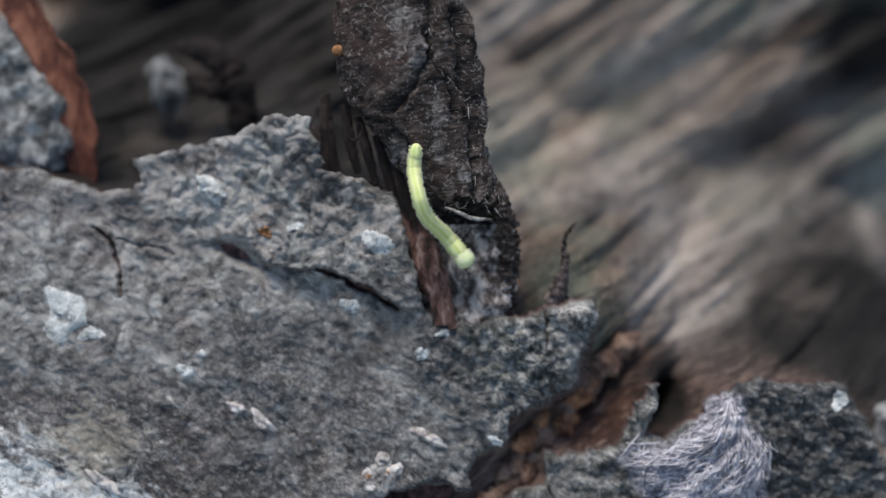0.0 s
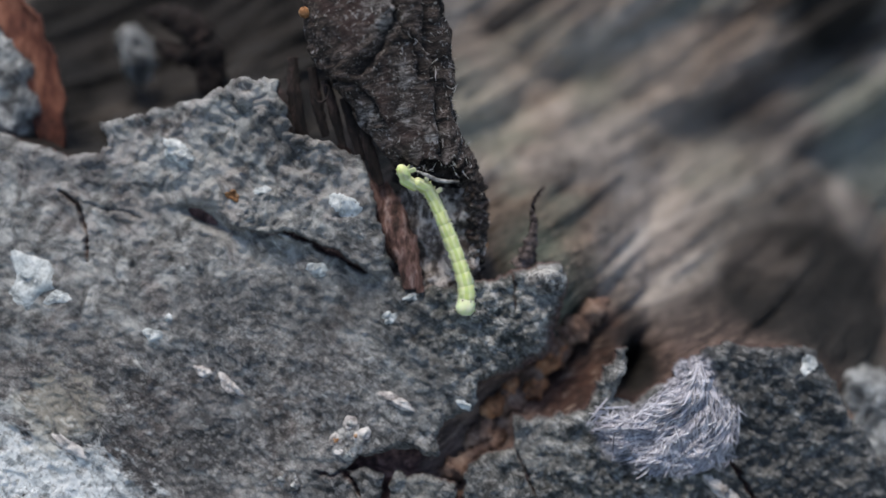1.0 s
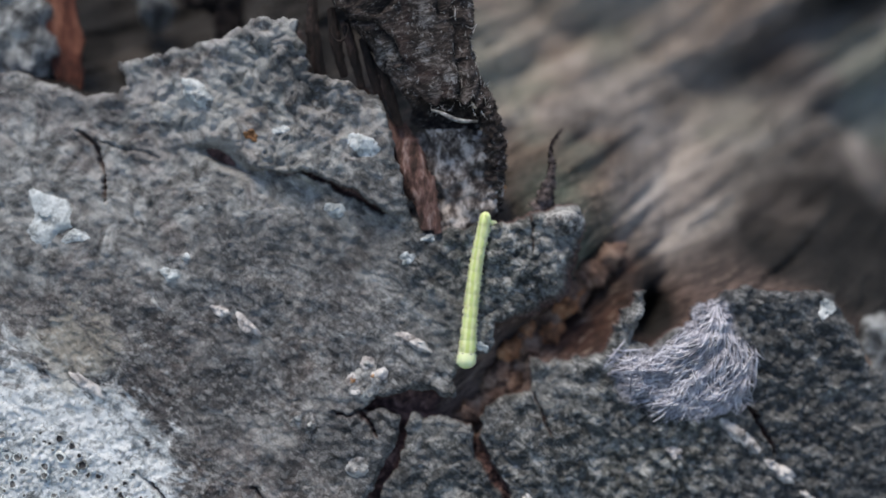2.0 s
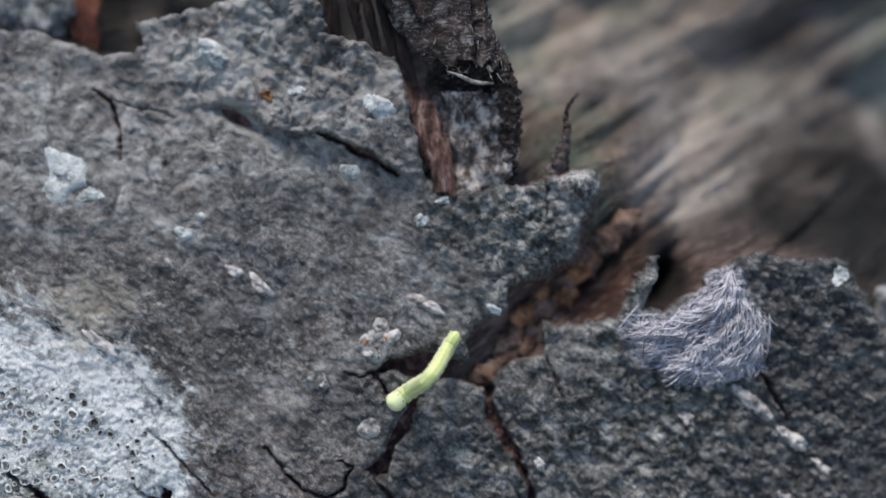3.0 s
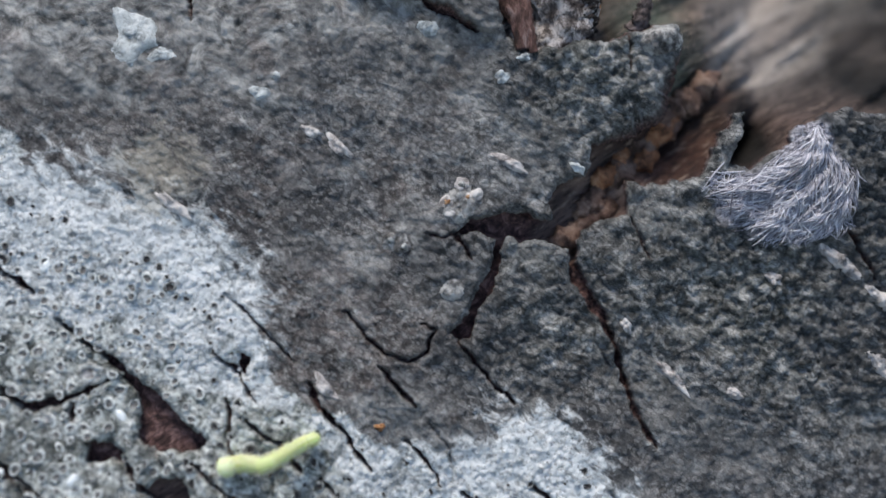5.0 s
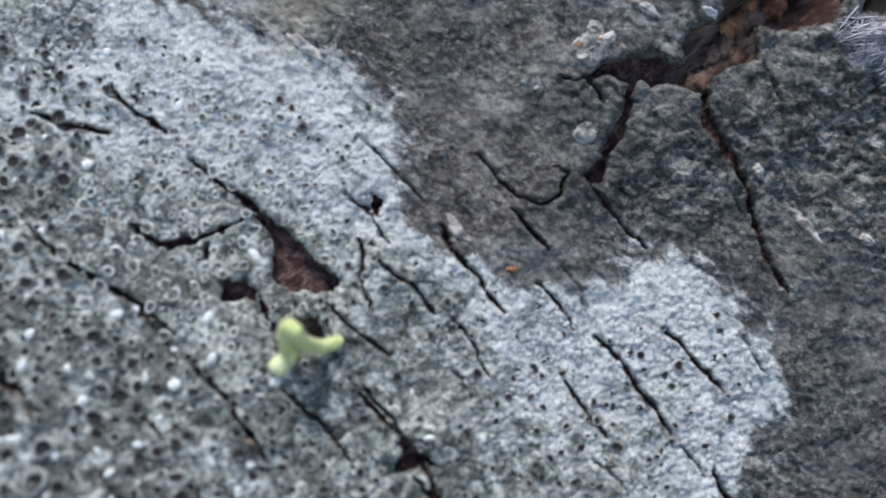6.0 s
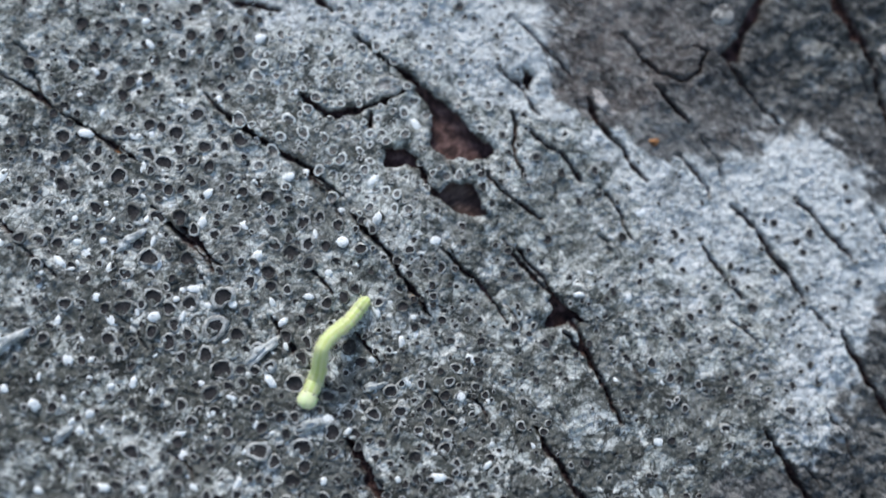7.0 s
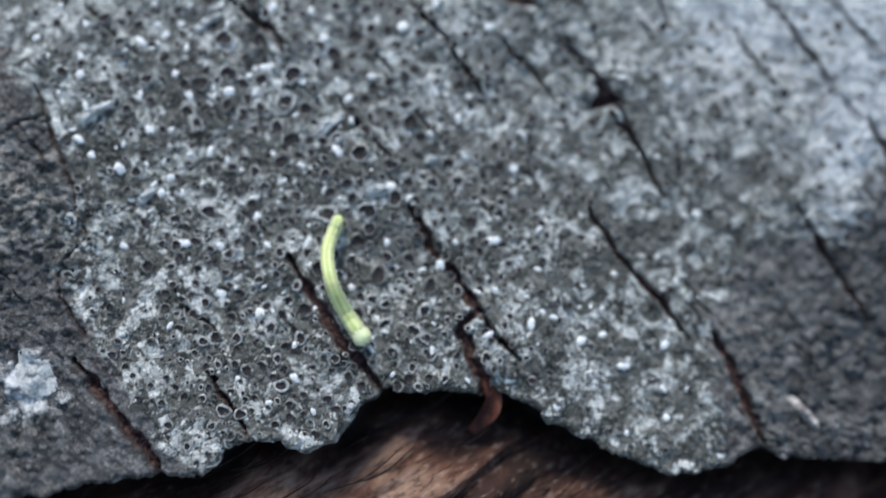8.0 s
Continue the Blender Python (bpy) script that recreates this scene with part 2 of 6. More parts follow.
    relief(t, b, calc(t, "ADD", calc(t, "ADD", calc(t, "MULTIPLY", mid, 1.2), calc(t, "MULTIPLY", chip, 0.30)), calc(t, "ADD", calc(t, "MULTIPLY", fine, 0.5), speck)), 0.0006, 0.75)
    return m


def wood_material():
    m, t, b = material("weathered_wood", 0.8)
    v = coords(t)
    w = coords(t, (0.24, 1, 0.4), radians(-33))
    band, streak, fine = grain(t, w, 70, 3, 0.5, 0.5), grain(t, w, 150, 6, 0.60, 0.9), grain(t, w, 2400, 4, 0.65)
    patch = grain(t, v, 60, 3, 0.5)
    grey = ramp(t, streak, [(0.36, (0.10, 0.088, 0.083)), (0.46, (0.21, 0.188, 0.178)), (0.54, (0.36, 0.325, 0.305)), (0.66, (0.54, 0.495, 0.455))])
    warm = ramp(t, streak, [(0.36, (0.09, 0.062, 0.050)), (0.46, (0.22, 0.157, 0.122)), (0.55, (0.36, 0.272, 0.212)), (0.68, (0.54, 0.46, 0.385))])
    colour = mix(t, step(t, band, 0.47, 0.60), grey, warm)
    colour = mix(t, calc(t, "MULTIPLY", step(t, patch, 0.51, 0.63), 0.75), colour, mix(t, streak, (0.09, 0.11, 0.09), (0.34, 0.36, 0.31)))
    rust = ramp(t, streak, [(0.36, (0.016, 0.009, 0.008)), (0.46, (0.060, 0.029, 0.022)), (0.56, (0.13, 0.06, 0.04)), (0.68, (0.34, 0.22, 0.16))])
    colour = mix(t, calc(t, "MULTIPLY", attr(t, "bleach"), 0.4), colour, mix(t, streak, (0.24, 0.19, 0.155), (0.62, 0.55, 0.485)))
    colour = mix(t, attr(t, "phloem"), colour, rust)
    colour = mix(t, attr(t, "algae"), colour, mix(t, streak, (0.04, 0.055, 0.045), (0.20, 0.24, 0.195)))
    colour = mix(t, calc(t, "MULTIPLY", step(t, fine, 0.47, 0.40), 0.6), colour, (0.012, 0.009, 0.008))
    colour = mix(t, calc(t, "MULTIPLY", step(t, fine, 0.56, 0.64), 0.4), colour, (0.42, 0.32, 0.26))
    # near-black tone for dark wood and for shade painted into the hollows
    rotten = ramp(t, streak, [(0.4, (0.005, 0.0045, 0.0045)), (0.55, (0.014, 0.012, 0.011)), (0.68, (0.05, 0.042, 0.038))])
    colour = mix(t, attr(t, "shade_dark"), colour, rotten)
    wine = ramp(t, grain(t, v, 900, 6, 0.7, 0.6), [(0.40, (0.030, 0.016, 0.016)), (0.52, (0.098, 0.052, 0.050)), (0.62, (0.21, 0.128, 0.12))])
    colour = mix(t, attr(t, "under"), colour, wine)
    t.links.new(colour, b.inputs["Base Color"])
    relief(t, b, calc(t, "ADD", streak, calc(t, "MULTIPLY", fine, 0.4)), 0.0012, 1.0)
    return m


def stub_material():
    """Dark fibrous bark: cross-wise fine fibres, dull mottling, a worn pale place."""
    m, t, b = material("fibrous_bark", 0.75)
    v, w = coords(t), coords(t, (0.3, 1, 0.5), radians(-12))
    mottle, fibre, fine = grain(t, v, 420, 8, 0.8, 1.2), grain(t, w, 1900, 7, 0.75, 1.4), grain(t, v, 2300, 6, 0.75, 0.6)
    both = calc(t, "ADD", calc(t, "MULTIPLY", mottle, 0.35), calc(t, "MULTIPLY", fibre, 0.65))
    colour = ramp(t, both, [(0.42, (0.007, 0.005, 0.005)), (0.47, (0.024, 0.017, 0.015)), (0.52, (0.058, 0.042, 0.037)), (0.57, (0.12, 0.093, 0.084)), (0.64, (0.30, 0.25, 0.235))])
    ruddy = step(t, grain(t, v, 160, 4, 0.6, 0.8), 0.52, 0.62)
    colour = mix(t, calc(t, "MULTIPLY", ruddy, 0.5), colour, mix(t, fine, (0.035, 0.016, 0.014), (0.10, 0.052, 0.046)))
    worn = calc(t, "MULTIPLY", attr(t, "worn"), step(t, mottle, 0.45, 0.54))
    colour = mix(t, worn, colour, ramp(t, fibre, [(0.40, (0.06, 0.052, 0.05)), (0.5, (0.20, 0.182, 0.176)), (0.6, (0.50, 0.475, 0.46))]))
    colour = mix(t, calc(t, "MULTIPLY", step(t, fine, 0.575, 0.62), 0.6), colour, (0.50, 0.48, 0.47))
    # shade of the folds and of the sleeve's inside, painted near-black
    colour = mix(t, attr(t, "recess_shade"), colour, (0.008, 0.006, 0.006))
    t.links.new(colour, b.inputs["Base Color"])
    relief(t, b, calc(t, "ADD", both, calc(t, "MULTIPLY", fine, 0.4)), 0.0008, 0.9)
    return m


def speckled(name, stops, scale, rough=0.85, bump=0.0002, stretch=(1, 1, 1), turn=0.0, distort=0.3, blotch=0.0):
    m, t, b = material(name, rough)
    v = coords(t, stretch, turn)
    n = grain(t, v, scale, 7, 0.72, distort)
    colour = ramp(t, n, [(0.5 + (p - 0.5) * 0.62, c) for p, c in stops])
    if blotch:
        patchy = step(t, grain(t, v, scale * 0.22, 4, 0.6, 0.5), 0.42, 0.6)
        colour = mix(t, calc(t, "MULTIPLY", patchy, blotch), colour, stops[0][1])
    t.links.new(colour, b.inputs["Base Color"])
    relief(t, b, n, bump, 0.9)
    return m


BARK, WOOD = bark_material(), wood_material()
FIBRE = stub_material()
REDSTRIP = speckled("red_strip", [(0.3, (0.03, 0.010, 0.008)), (0.5, (0.13, 0.042, 0.026)), (0.7, (0.26, 0.11, 0.07))], 450, 0.75, 0.0005, (1, 0.4, 1))
REDBARK = speckled("red_inner_bark", [(0.3, (0.016, 0.010, 0.009)), (0.44, (0.070, 0.036, 0.029)), (0.56, (0.155, 0.082, 0.070)), (0.72, (0.34, 0.24, 0.215))], 900, 0.7, 0.0006, (1, 0.3, 1))
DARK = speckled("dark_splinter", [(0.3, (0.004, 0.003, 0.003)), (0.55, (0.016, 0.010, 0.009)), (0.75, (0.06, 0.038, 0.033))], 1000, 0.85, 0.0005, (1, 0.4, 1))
CHALK = speckled("chalky_lichen", [(0.3, (0.26, 0.28, 0.285)), (0.48, (0.54, 0.58, 0.59)), (0.7, (0.76, 0.79, 0.79))], 900, 0.9, 0.0006)
CORK = speckled("cork_pad", [(0.3, (0.16, 0.145, 0.14)), (0.46, (0.46, 0.43, 0.42)), (0.62, (0.70, 0.67, 0.65))], 700, 0.9, 0.0006)
ORANGE = speckled("orange_lichen", [(0.3, (0.12, 0.05, 0.025)), (0.5, (0.40, 0.19, 0.08)), (0.75, (0.62, 0.45, 0.3))], 1500, 0.8, 0.0003)
RIM = speckled("lichen_rim", [(0.3, (0.14, 0.142, 0.138)), (0.5, (0.42, 0.43, 0.42)), (0.7, (0.70, 0.71, 0.69))], 1500, 0.85, 0.0003)
DISC = speckled("lichen_disc", [(0.3, (0.012, 0.011, 0.012)), (0.6, (0.035, 0.032, 0.034)), (0.8, (0.09, 0.08, 0.08))], 2500, 0.7, 0.0001)

# ---- the log: weathered wood under broken bark ----
EDGE_TOP = [(-42.9, 7.7), (-39.8, 7.2), (-36.7, 7.2), (-33.4, 5.9), (-31.3, 5.1), (-27.5, 5.9), (-28.1, 8.1), (-24.4, 9.1), (-19.3, 10.1), (-15.8, 12.0), (-11.7, 11.7), (-10.7, 7.1), (-7.2, 6.2), (-4.2, 4.3), (-3.1, 1.6), (-2.2, -2.5), (-0.8, -6.6), (0.8, -7.1), (4.4, -6.3), (8.9, -6.3), (9.3, -5.4), (13.6, -4.9), (14.2, -6.6), (12.8, -8.8), (11.4, -12.2), (9.0, -13.8), (6.2, -15.3), (5.7, -17.7), (2.8, -18.8)]
EDGE_GAP = [(2.4, -20.2), (2.4, -21.8), (1.4, -23.3), (3.7, -24.7), (4.3, -26.0), (4.9, -24.7), (5.5, -23.0), (6.8, -22.0), (9.2, -21.2), (9.3, -18.4), (11.7, -18.7), (14.3, -18.1), (16.3, -17.1), (17.5, -14.6), (18.8, -12.2), (19.7, -12.3), (18.9, -15.0), (18.7, -17.3), (20.9, -16.8), (23.0, -15.2), (25.4, -13.0), (29.5, -11.9), (36.8, -12.4), (38.4, -15.2)]
EDGE_LOW = [(5.6, -89.8), (-4.9, -89.2), (-5.9, -88.2), (-7.6, -88.4), (-9.8, -90.1), (-16.2, -90.4), (-20.9, -88.5), (-25.0, -86.5), (-27.1, -85.5), (-30.2, -83.5), (-31.7, -82.5), (-32.7, -84.0), (-34.3, -83.5), (-37.3, -83.0), (-41.4, -83.3), (-43.3, -84.5), (-45.7, -87.9), (-48.6, -88.1), (-53.0, -87.4), (-54.9, -87.8), (-55.5, -89.2), (-57.1, -90.6), (-59.4, -90.6), (-63.6, -90.6), (-73.1, -92.3)]
OUTLINE = [(-98, 8)] + EDGE_TOP + EDGE_GAP + [(46, -28), (56, -60), (58, -90)] + EDGE_LOW + [(-98, -94)]
LICHEN_ZONE = [(-47.5, -12.1), (-43.1, -15.8), (-40.1, -20.6), (-35.4, -23.5), (-29.2, -24.6), (-25.9, -26.8), (-24.0, -31.1), (-22.5, -34.8), (-20.6, -36.7), (-16.4, -39.6), (-13.1, -41.4), (-7.9, -42.4), (-4.6, -42.9), (-1.7, -41.1), (3.6, -40.2), (5.5, -42.1), (6.5, -45.4), (9.4, -46.8), (11.0, -50.5), (6.5, -56.5), (4.5, -63.0), (2.5, -67.0), (-7.0, -70.4), (-11.5, -76.3), (-9.6, -84.6), (-9.8, -91.1), (-57.1, -90.6), (-63.3, -84.5), (-67.2, -79.3), (-70.7, -72.9), (-70.2, -63.7), (-74.5, -55.8), (-80.1, -51.0), (-80.0, -30.0), (-70.0, -11.0)]
CRACKS, HOLES = [], []


def crack(width, *points):
    CRACKS.append((width, points))


def hole(*points):
    HOLES.append(list(points))


crack(0.62, (-11.3, -1.9), (-8.8, -2.7), (-6.8, -3.7), (-3.9, -5.4))
crack(0.16, (-15.4, -1.6), (-13.4, -2.0), (-11.3, -1.9))
crack(0.28, (-32.1, 2.1), (-30.3, 0.6), (-29.3, -2.0), (-29.2, -4.5))
crack(0.14, (-30.1, 1.1), (-27.0, 0.3), (-24.5, -0.4))
crack(0.22, (-6.1, -23.1), (-7.4, -23.6), (-8.6, -23.2))
crack(0.45, (-6.0, -23.2), (-5.3, -24.1), (-4.5, -25.4))
crack(0.28, (-5.8, -32.5), (-3.7, -34.9), (-2.0, -36.5), (-0.7, -38.1))
crack(0.80, (4.1, -24.6), (4.5, -26.2), (5.5, -28.5), (7.5, -31.4), (8.5, -33.6), (8.9, -36.2))
crack(0.42, (8.4, -33.4), (8.9, -35.9), (9.9, -38.4), (11.6, -41.6))
crack(0.26, (-15.6, -29.7), (-14.3, -31.1), (-12.0, -33.4), (-9.8, -34.3), (-8.3, -33.3), (-7.6, -31.3), (-8.8, -30.8))
crack(0.26, (-12.6, -34.4), (-10.7, -36.6), (-9.2, -38.1))
crack(0.20, (-25.9, -28.3), (-24.1, -29.8), (-21.8, -32.2), (-19.7, -34.2))
crack(0.20, (9.2, -21.0), (10.3, -23.3), (11.3, -25.3))
crack(0.40, (28.8, -22.5), (30.5, -24.6), (31.6, -27.1))
crack(0.75, (-44.7, -36.1), (-42.4, -37.9), (-39.8, -37.6), (-37.4, -36.5), (-35.3, -35.4))
crack(0.40, (-38.4, -37.6), (-38.1, -39.5))
crack(0.50, (-36.9, -41.2), (-35.7, -42.0), (-33.7, -42.7), (-33.2, -44.1), (-31.2, -46.0))
crack(0.35, (-26.3, -48.9), (-24.4, -51.3), (-21.9, -53.7))
crack(0.45, (-20.7, -57.0), (-18.5, -59.4), (-16.8, -62.6), (-15.6, -65.0))
crack(0.35, (-28.6, -42.3), (-25.9, -45.0), (-22.5, -47.0))
crack(0.25, (-24.0, -39.1), (-21.8, -40.8))
crack(0.25, (-34.9, -52.8), (-32.5, -55.6))
crack(0.30, (-39.4, -47.6), (-36.7, -50.0), (-36.7, -50.9))
crack(0.25, (-31.2, -50.4), (-28.7, -52.8))
crack(0.25, (-45.4, -41.4), (-43.4, -43.8), (-40.9, -45.4))
crack(0.20, (-51.4, -38.0), (-46.8, -41.4))
crack(0.45, (-5.1, -45.5), (-3.1, -47.7), (-1.1, -50.6), (1.4, -54.0))
crack(0.40, (0.7, -44.7), (3.5, -47.6), (6.0, -50.1))
crack(0.25, (-7.9, -49.2), (-6.4, -51.6), (-4.2, -54.0))
crack(0.20, (7.6, -45.6), (9.4, -48.5))
crack(0.45, (4.9, -56.9), (6.8, -60.4), (9.8, -65.2))
crack(0.40, (-18.7, -36.1), (-17.2, -38.5), (-15.0, -40.9), (-13.1, -43.4))
crack(0.30, (-10.3, -40.9), (-8.3, -42.7), (-7.2, -44.9))
crack(0.30, (-17.6, -44.0), (-15.7, -46.0), (-15.2, -47.7), (-14.4, -48.8))
crack(0.30, (-22.4, -40.2), (-20.9, -41.1), (-19.1, -43.8))
crack(0.35, (-25.6, -37.3), (-25.1, -38.6), (-25.2, -40.7), (-24.5, -43.3))
crack(0.30, (-43.6, -51.6), (-42.2, -52.8), (-41.1, -53.8))
crack(0.30, (-39.0, -57.2), (-38.2, -58.6), (-37.0, -59.9))
crack(0.30, (-31.6, -49.9), (-29.6, -51.7), (-27.9, -53.5), (-25.9, -56.2))
crack(0.30, (-53.2, -36.3), (-51.1, -38.1), (-48.7, -39.6))
crack(0.20, (-47.0, -24.9), (-44.0, -27.4))
crack(0.20, (-51.3, -27.8), (-48.4, -28.5))
crack(0.30, (-56.0, -47.8), (-53.0, -50.6), (-51.5, -52.0))
crack(0.35, (-71.6, -34.7), (-67.3, -37.2), (-62.6, -40.2), (-57.5, -43.2))
crack(0.40, (-57.3, -46.7), (-54.2, -49.2), (-51.1, -51.6))
crack(0.30, (-70.4, -47.9), (-67.2, -50.9), (-65.1, -52.8))
crack(1.15, (-39.5, -66.5), (-37.1, -70.4), (-34.4, -73.9), (-32.8, -76.0))
crack(0.60, (-32.8, -76.0), (-31.8, -78.0), (-29.2, -80.3))
crack(1.30, (-33.1, -76.0), (-34.6, -77.5), (-33.8, -80.0), (-32.5, -82.0), (-32.7, -84.0))
crack(1.0, (-50.4, -71.3), (-47.7, -75.6), (-45.0, -79.1), (-41.3, -83.5))
crack(1.0, (-68.5, -80.7), (-65.2, -84.1), (-62.0, -87.8), (-59.9, -90.6))
crack(0.5, (-57.3, -81.4), (-55.1, -84.0), (-53.0, -86.9))
crack(0.85, (-10.8, -77.9), (-8.4, -82.5), (-6.2, -87.9))
crack(0.48, (-23.3, -65.4), (-19.6, -71.1), (-16.4, -74.3), (-13.2, -78.4))
crack(0.5, (-2.7, -65.5), (1.4, -71.4), (4.6, -76.7))
crack(0.25, (-46.3, -56.7), (-41.4, -62.0))
crack(0.25, (-74.5, -55.8), (-71.2, -63.2), (-70.0, -65.8), (-68.6, -69.8), (-70.7, -72.9), (-70.5, -74.9), (-67.7, -78.8))
crack(0.20, (9.3, -5.4), (9.5, -6.8), (9.3, -8.6))
crack(0.20, (-77.0, -60.7), (-75.2, -59.3), (-72.9, -58.4))
crack(0.25, (-59.6, -75.8), (-56.5, -78.0))
crack(0.45, (-46.8, -24.2), (-45.8, -25.9), (-43.6, -27.1), (-41.9, -28.3))
crack(0.45, (-53.6, -26.7), (-51.2, -27.4), (-48.8, -27.9), (-46.9, -28.4))
crack(0.50, (-39.7, -30.5), (-37.8, -32.4), (-35.4, -33.8), (-33.2, -35.6))
crack(0.30, (-26.8, -33.2), (-24.9, -34.9), (-22.9, -37.6))
crack(0.40, (-51.2, -38.3), (-48.8, -39.9), (-45.4, -41.8), (-43.5, -43.2), (-40.7, -45.2))
crack(0.50, (-39.7, -47.1), (-37.0, -49.4), (-35.3, -52.2), (-32.9, -55.4))
crack(0.30, (-30.8, -50.1), (-28.8, -52.7))
crack(0.50, (-54.7, -48.0), (-52.8, -49.8), (-51.7, -52.1))
crack(0.30, (-46.8, -56.0), (-44.1, -59.5))
crack(0.35, (-25.0, -49.6), (-22.2, -52.8), (-18.9, -58.2), (-17.3, -61.4))
hole((-6.1, -23.0), (-4.1, -21.9), (-1.2, -21.2), (1.2, -21.6), (3.0, -22.2), (2.4, -23.9), (1.5, -23.7), (-1.4, -23.6), (-1.7, -25.1), (-2.2, -27.6), (-3.5, -29.7), (-4.9, -32.4), (-5.9, -32.7), (-6.1, -32.0), (-4.7, -29.2), (-3.2, -26.9), (-2.5, -25.0), (-2.2, -23.6), (-3.7, -22.8), (-5.5, -23.3))
hole((-35.7, -33.5), (-33.4, -35.5), (-31.4, -36.7), (-28.9, -39.1), (-26.9, -40.8), (-27.4, -41.6), (-31.3, -41.7), (-32.6, -40.7), (-32.8, -37.7), (-33.9, -35.9))
hole((-32.5, -45.1), (-31.3, -44.2), (-28.6, -44.0), (-28.1, -46.0), (-27.3, -46.8), (-28.8, -47.1), (-30.7, -46.5))
hole((-21.9, -53.7), (-20.7, -54.6), (-18.8, -56.4), (-22.5, -56.7), (-21.9, -55.3))
hole((-37.1, -41.0), (-35.5, -40.7), (-34.0, -41.7), (-34.7, -42.4), (-36.7, -42.3))
hole((-24.3, -33.4), (-23.6, -33.8), (-23.8, -35.3), (-24.6, -34.9))
# short hairline splits, all running the same way round the log
split = random.Random(17)
for _ in range(40):
    sx, sy, run, way = split.uniform(-78, 8), split.uniform(-88, -28), split.uniform(1.5, 5.0), radians(split.uniform(-62, -42))
    crack(split.uniform(0.12, 0.2), (sx, sy), (sx + 0.5 * run * math.cos(way + 0.15), sy + 0.5 * run * math.sin(way + 0.15)), (sx + run * math.cos(way), sy + run * math.sin(way)))



def line_field(x, y, points):
    """Distance to an open line, and how far along it (0 to 1) the nearest place lies."""
    d, along, total = np.full(x.shape, 1e9), np.zeros(x.shape), 0.0
    lengths = [math.dist(a, b) for a, b in zip(points, points[1:])]
    for (ax, ay), (bx, by), n in zip(points, points[1:], lengths):
        ex, ey = bx - ax, by - ay
        t = np.clip(((x - ax) * ex + (y - ay) * ey) / (n * n + 1e-9), 0, 1)
        e = np.hypot(x - ax - t * ex, y - ay - t * ey)
        along = np.where(e < d, total + t * n, along)
        d = np.minimum(d, e)
        total += n
    return d, along / max(total, 1e-9)


def bark_outline(x, y):
    """Below nought on the bark, above it where the bark is gone; torn along the edge."""
    wx, wy = 0.45 * fbm(x / 1.7, y / 1.7, 4, 5, 0.6), 0.45 * fbm(x / 1.7, y / 1.7, 4, 25, 0.6)
    f = polygon_field(x + wx, y + wy, OUTLINE)
    for h in HOLES:
        xs, ys = zip(*h)
        m = (x > min(xs) - 3) & (x < max(xs) + 3) & (y > min(ys) - 3) & (y < max(ys) + 3)
        f[m] = np.maximum(f[m], -polygon_field((x + wx)[m], (y + wy)[m], h))
    return f


def spot(x, y, cx, cy, r):
    return np.exp(-((x - cx) ** 2 + (y - cy) ** 2) / (r * r))


